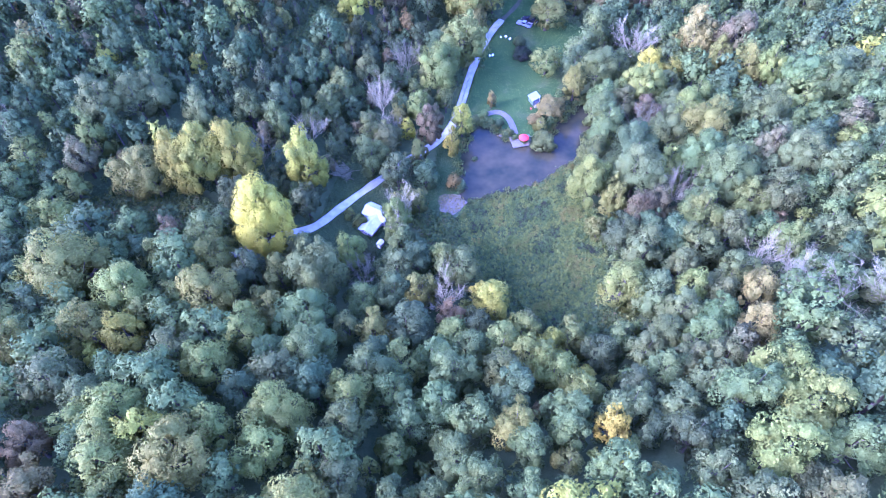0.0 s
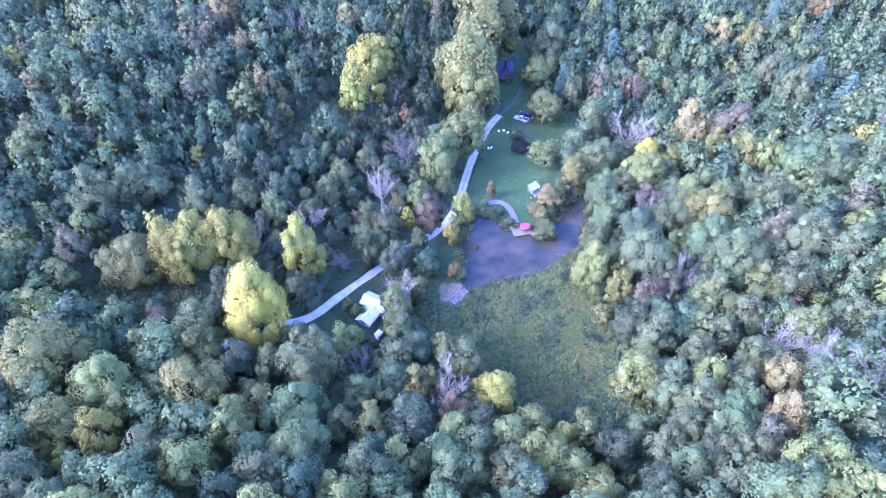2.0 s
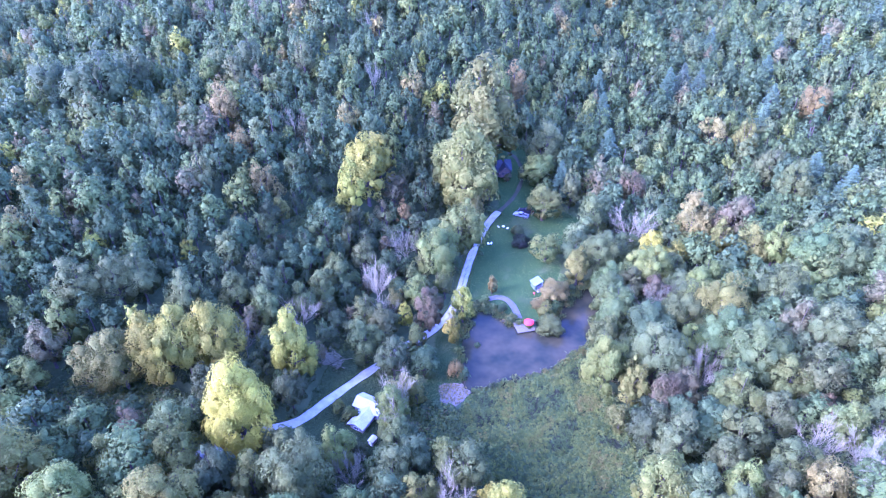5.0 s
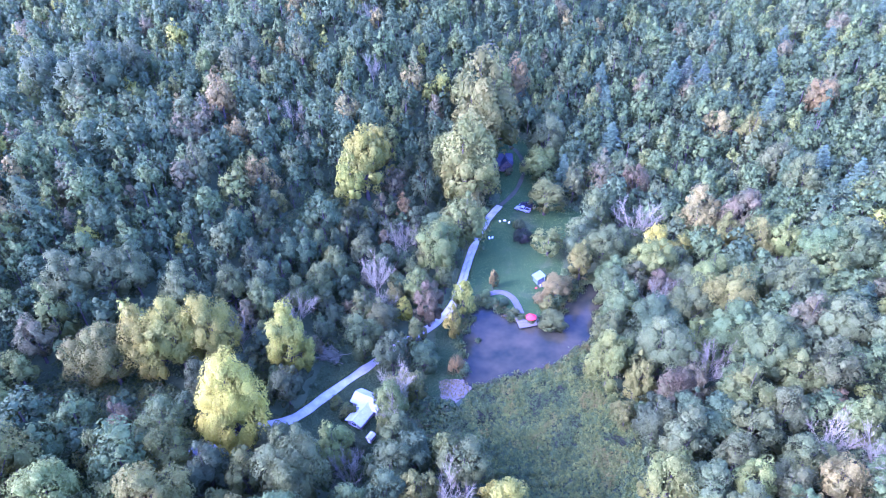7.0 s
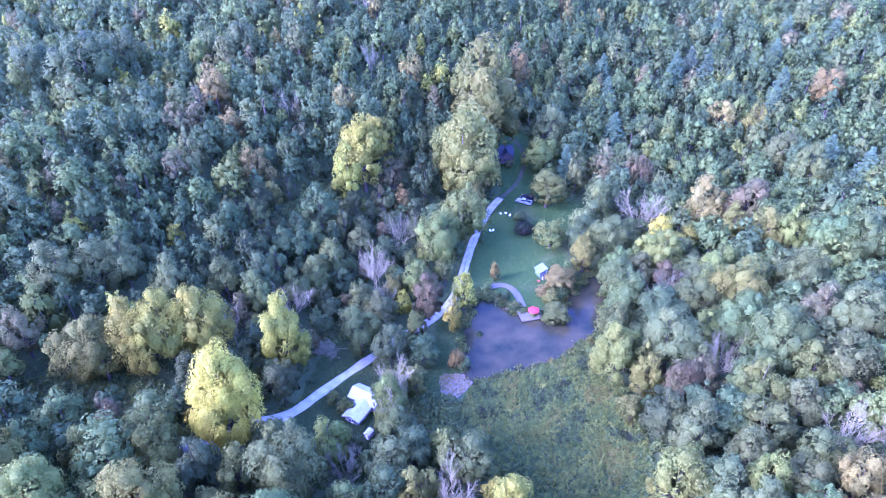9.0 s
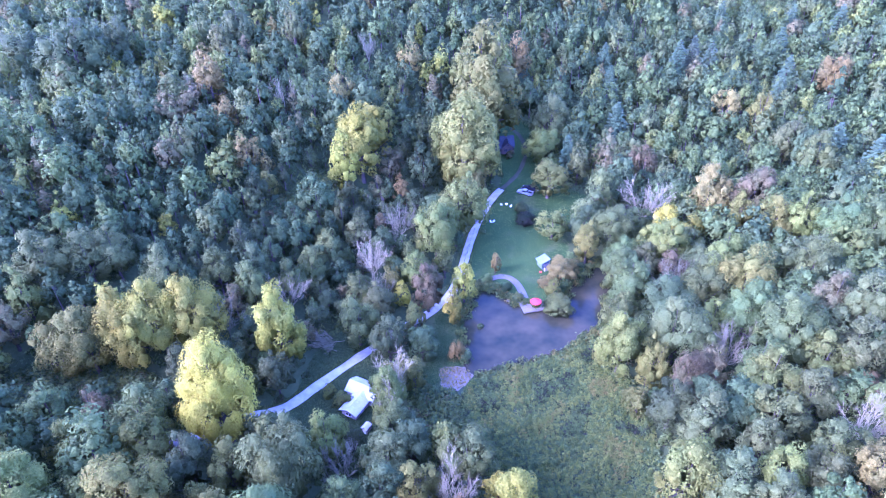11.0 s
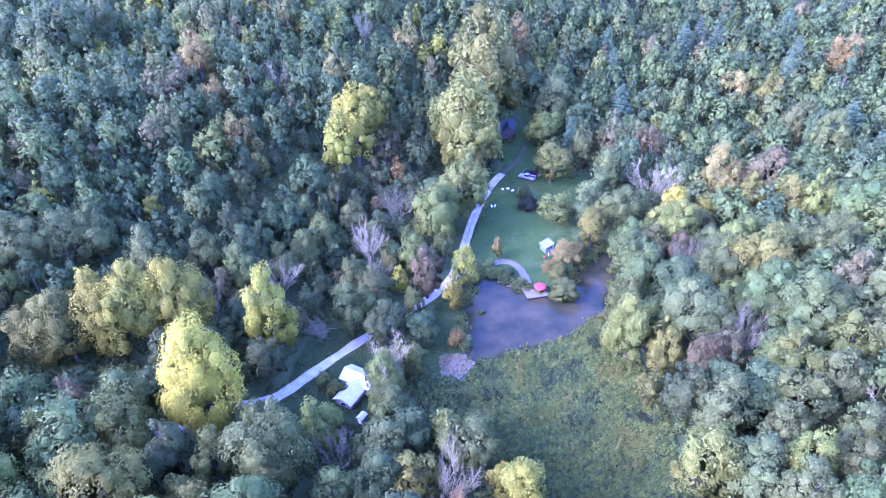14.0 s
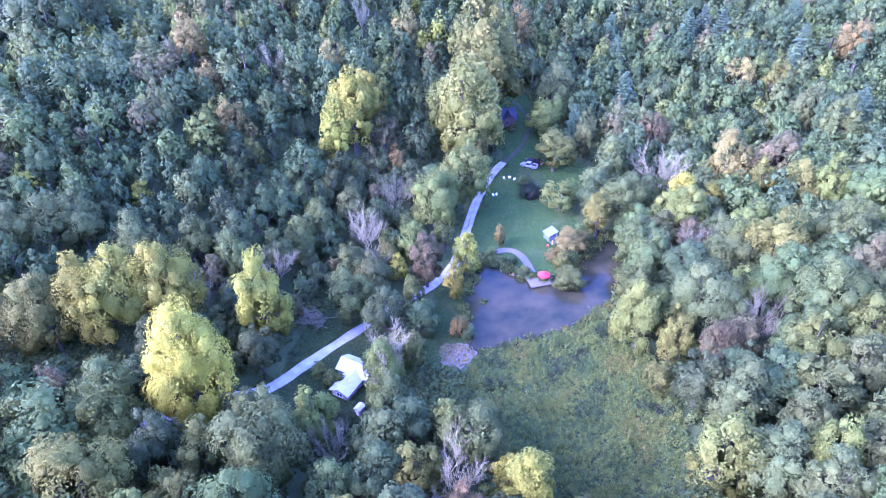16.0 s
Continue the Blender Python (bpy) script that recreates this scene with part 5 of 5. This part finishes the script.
def tapered(x0, x1, z0, z1, half0, half1, front, back):
    """A cab block whose top is drawn in at front, back and sides."""
    bm = bmesh.new()
    v = [bm.verts.new(p) for p in ((x0, -half0, z0), (x1, -half0, z0), (x1, half0, z0), (x0, half0, z0),
                                   (x0 + front, -half1, z1), (x1 - back, -half1, z1), (x1 - back, half1, z1), (x0 + front, half1, z1))]
    for f in ((3, 2, 1, 0), (4, 5, 6, 7), (0, 1, 5, 4), (1, 2, 6, 5), (2, 3, 7, 6), (3, 0, 4, 7)):
        bm.faces.new([v[i] for i in f])
    bmesh.ops.bevel(bm, geom=bm.edges[:], offset=0.05, segments=2, affect="EDGES")
    return bm


def truck(x, y, turn, paint, label, covered):
    """A pickup or, with covered, a boxy estate car; its nose looks to its own -x."""
    t = thing("estate_car" if covered else "pickup_truck", label, "car", pose(x, y, bumpy(x, y) + 0.06, 0, 0, turn))
    low = prism([(-2.75, 0.45), (2.75, 0.5), (2.75, 1.08), (-1.35, 1.08), (-2.6, 0.98), (-2.75, 0.8)], 1, -0.95, 0.95)
    bmesh.ops.bevel(low, geom=low.edges[:], offset=0.05, segments=2, affect="EDGES")
    part("body", low, paint, t)
    end = 2.6 if covered else 0.95
    cab = part("cab", tapered(-1.35, end, 1.06, 1.82, 0.9, 0.72, 0.7, 0.35), paint, t)
    part("windscreen", prism([(-1.22, 1.17), (-0.72, 1.71), (-0.75, 1.73), (-1.25, 1.19)], 1, -0.72, 0.72), DARK_GLASS, cab)
    part("rear_window", prism([(end - 0.02, 1.17), (end - 0.30, 1.71), (end - 0.27, 1.73), (end + 0.01, 1.19)], 1, -0.68, 0.68), DARK_GLASS, cab)
    for s in (-1, 1):
        bm = bmesh.new()
        a = [bm.verts.new(p) for p in ((-0.95, s * 0.895, 1.2), (end - 0.18, s * 0.895, 1.2), (end - 0.42, s * 0.765, 1.70), (-0.55, s * 0.765, 1.70))]
        bm.faces.new(a)
        bmesh.ops.solidify(bm, geom=bm.faces[:], thickness=0.02 * s)
        part("side_window", bm, DARK_GLASS, cab)
        part("mirror", boxed(-0.95, s * 1.0 - 0.09, 1.2, -0.82, s * 1.0 + 0.09, 1.36, bevel=0.02), paint, t)
        part("headlight", boxed(-2.79, s * 0.7 - 0.18, 0.72, -2.66, s * 0.7 + 0.18, 0.9, bevel=0.02), LAMP_GLASS, t)
        part("tail_light", boxed(2.70, s * 0.84 - 0.09, 0.7, 2.78, s * 0.84 + 0.09, 1.0, bevel=0.01), RED_GLASS, t)
        for wx in (-1.75, 1.75):
            wheel(t, wx, s * 0.86, 0.37)
    if not covered:
        part("bed", boxed(1.05, -0.8, 1.04, 2.65, 0.8, 1.10), BLACK_PAINT, t, "dark open load bed")
        for s in (-1, 1):
            part("bed_side", boxed(1.0, s * 0.9 - 0.06, 1.05, 2.72, s * 0.9 + 0.06, 1.32, bevel=0.02), paint, t)
        part("tailgate", boxed(2.62, -0.88, 1.05, 2.74, 0.88, 1.32, bevel=0.02), paint, t)
    part("bumper", boxed(-2.9, -0.92, 0.42, -2.72, 0.92, 0.62, bevel=0.03), STEEL, t)
    part("bumper", boxed(2.74, -0.92, 0.42, 2.9, 0.92, 0.62, bevel=0.03), STEEL, t)


cabin()
white_house()
white_shed()
pond_hut()
deck()
umbrella()
truck(28.6, 178.4, -32, SILVER, "silver pickup truck parked beside the lane", False)
truck(30.6, 181.0, -34, BLACK_PAINT, "black estate car parked next to the pickup", True)
garden_chair(15.6, 161.2, 30, WHITE_PAINT, "white plastic garden chair on the lawn")
garden_chair(16.5, 161.4, -40, WHITE_PAINT, "white plastic garden chair on the lawn")
garden_chair(19.9, 171.4, 80, WHITE_PAINT, "white plastic garden chair on the lawn")
garden_chair(22.9, 170.4, -70, WHITE_PAINT, "white plastic garden chair on the lawn")
garden_chair(27.8, 134.4, 160, RED_CLOTH, "red garden chair in front of the hut")
lawn_table(21.6, 171.6)


# ---- dead wood ----
def fallen_tree(x, y, turn, lean, h, w, lift, label):
    crown, wood = bare_parts(h, w)
    t = thing("fallen_tree", label, "dead tree", pose(x, y, bumpy(x, y) + lift, 0, lean, turn))
    for name, chunks in (("trunk", wood), ("twig_crown", crown)):
        ob = new(name, mesh_from(name, chunks, [GREY_BARK], True))
        ob.parent = t


fallen_tree(-26.5, 103.0, 155, 84, 9.0, 6.0, 0.5, "grey fallen tree lying in the grass by the lane")
fallen_tree(-25.0, 106.5, 200, 78, 7.0, 5.0, 0.5, "heap of grey dead branches by the lane")
fallen_tree(84.0, 45.0, 155, 62, 17.0, 7.0, 3.0, "pale fallen tree caught in the hillside woods")
log = thing("log", "pale bare log leaning on the dock", "log", pose(26.6, 121.6, 0.75, 62, 0, 32))
part("stem", rod(bmesh.new(), (0, 0, -1.4), (0, 0, 1.4), 0.1, 0.07, 8), GREY_BARK, log)
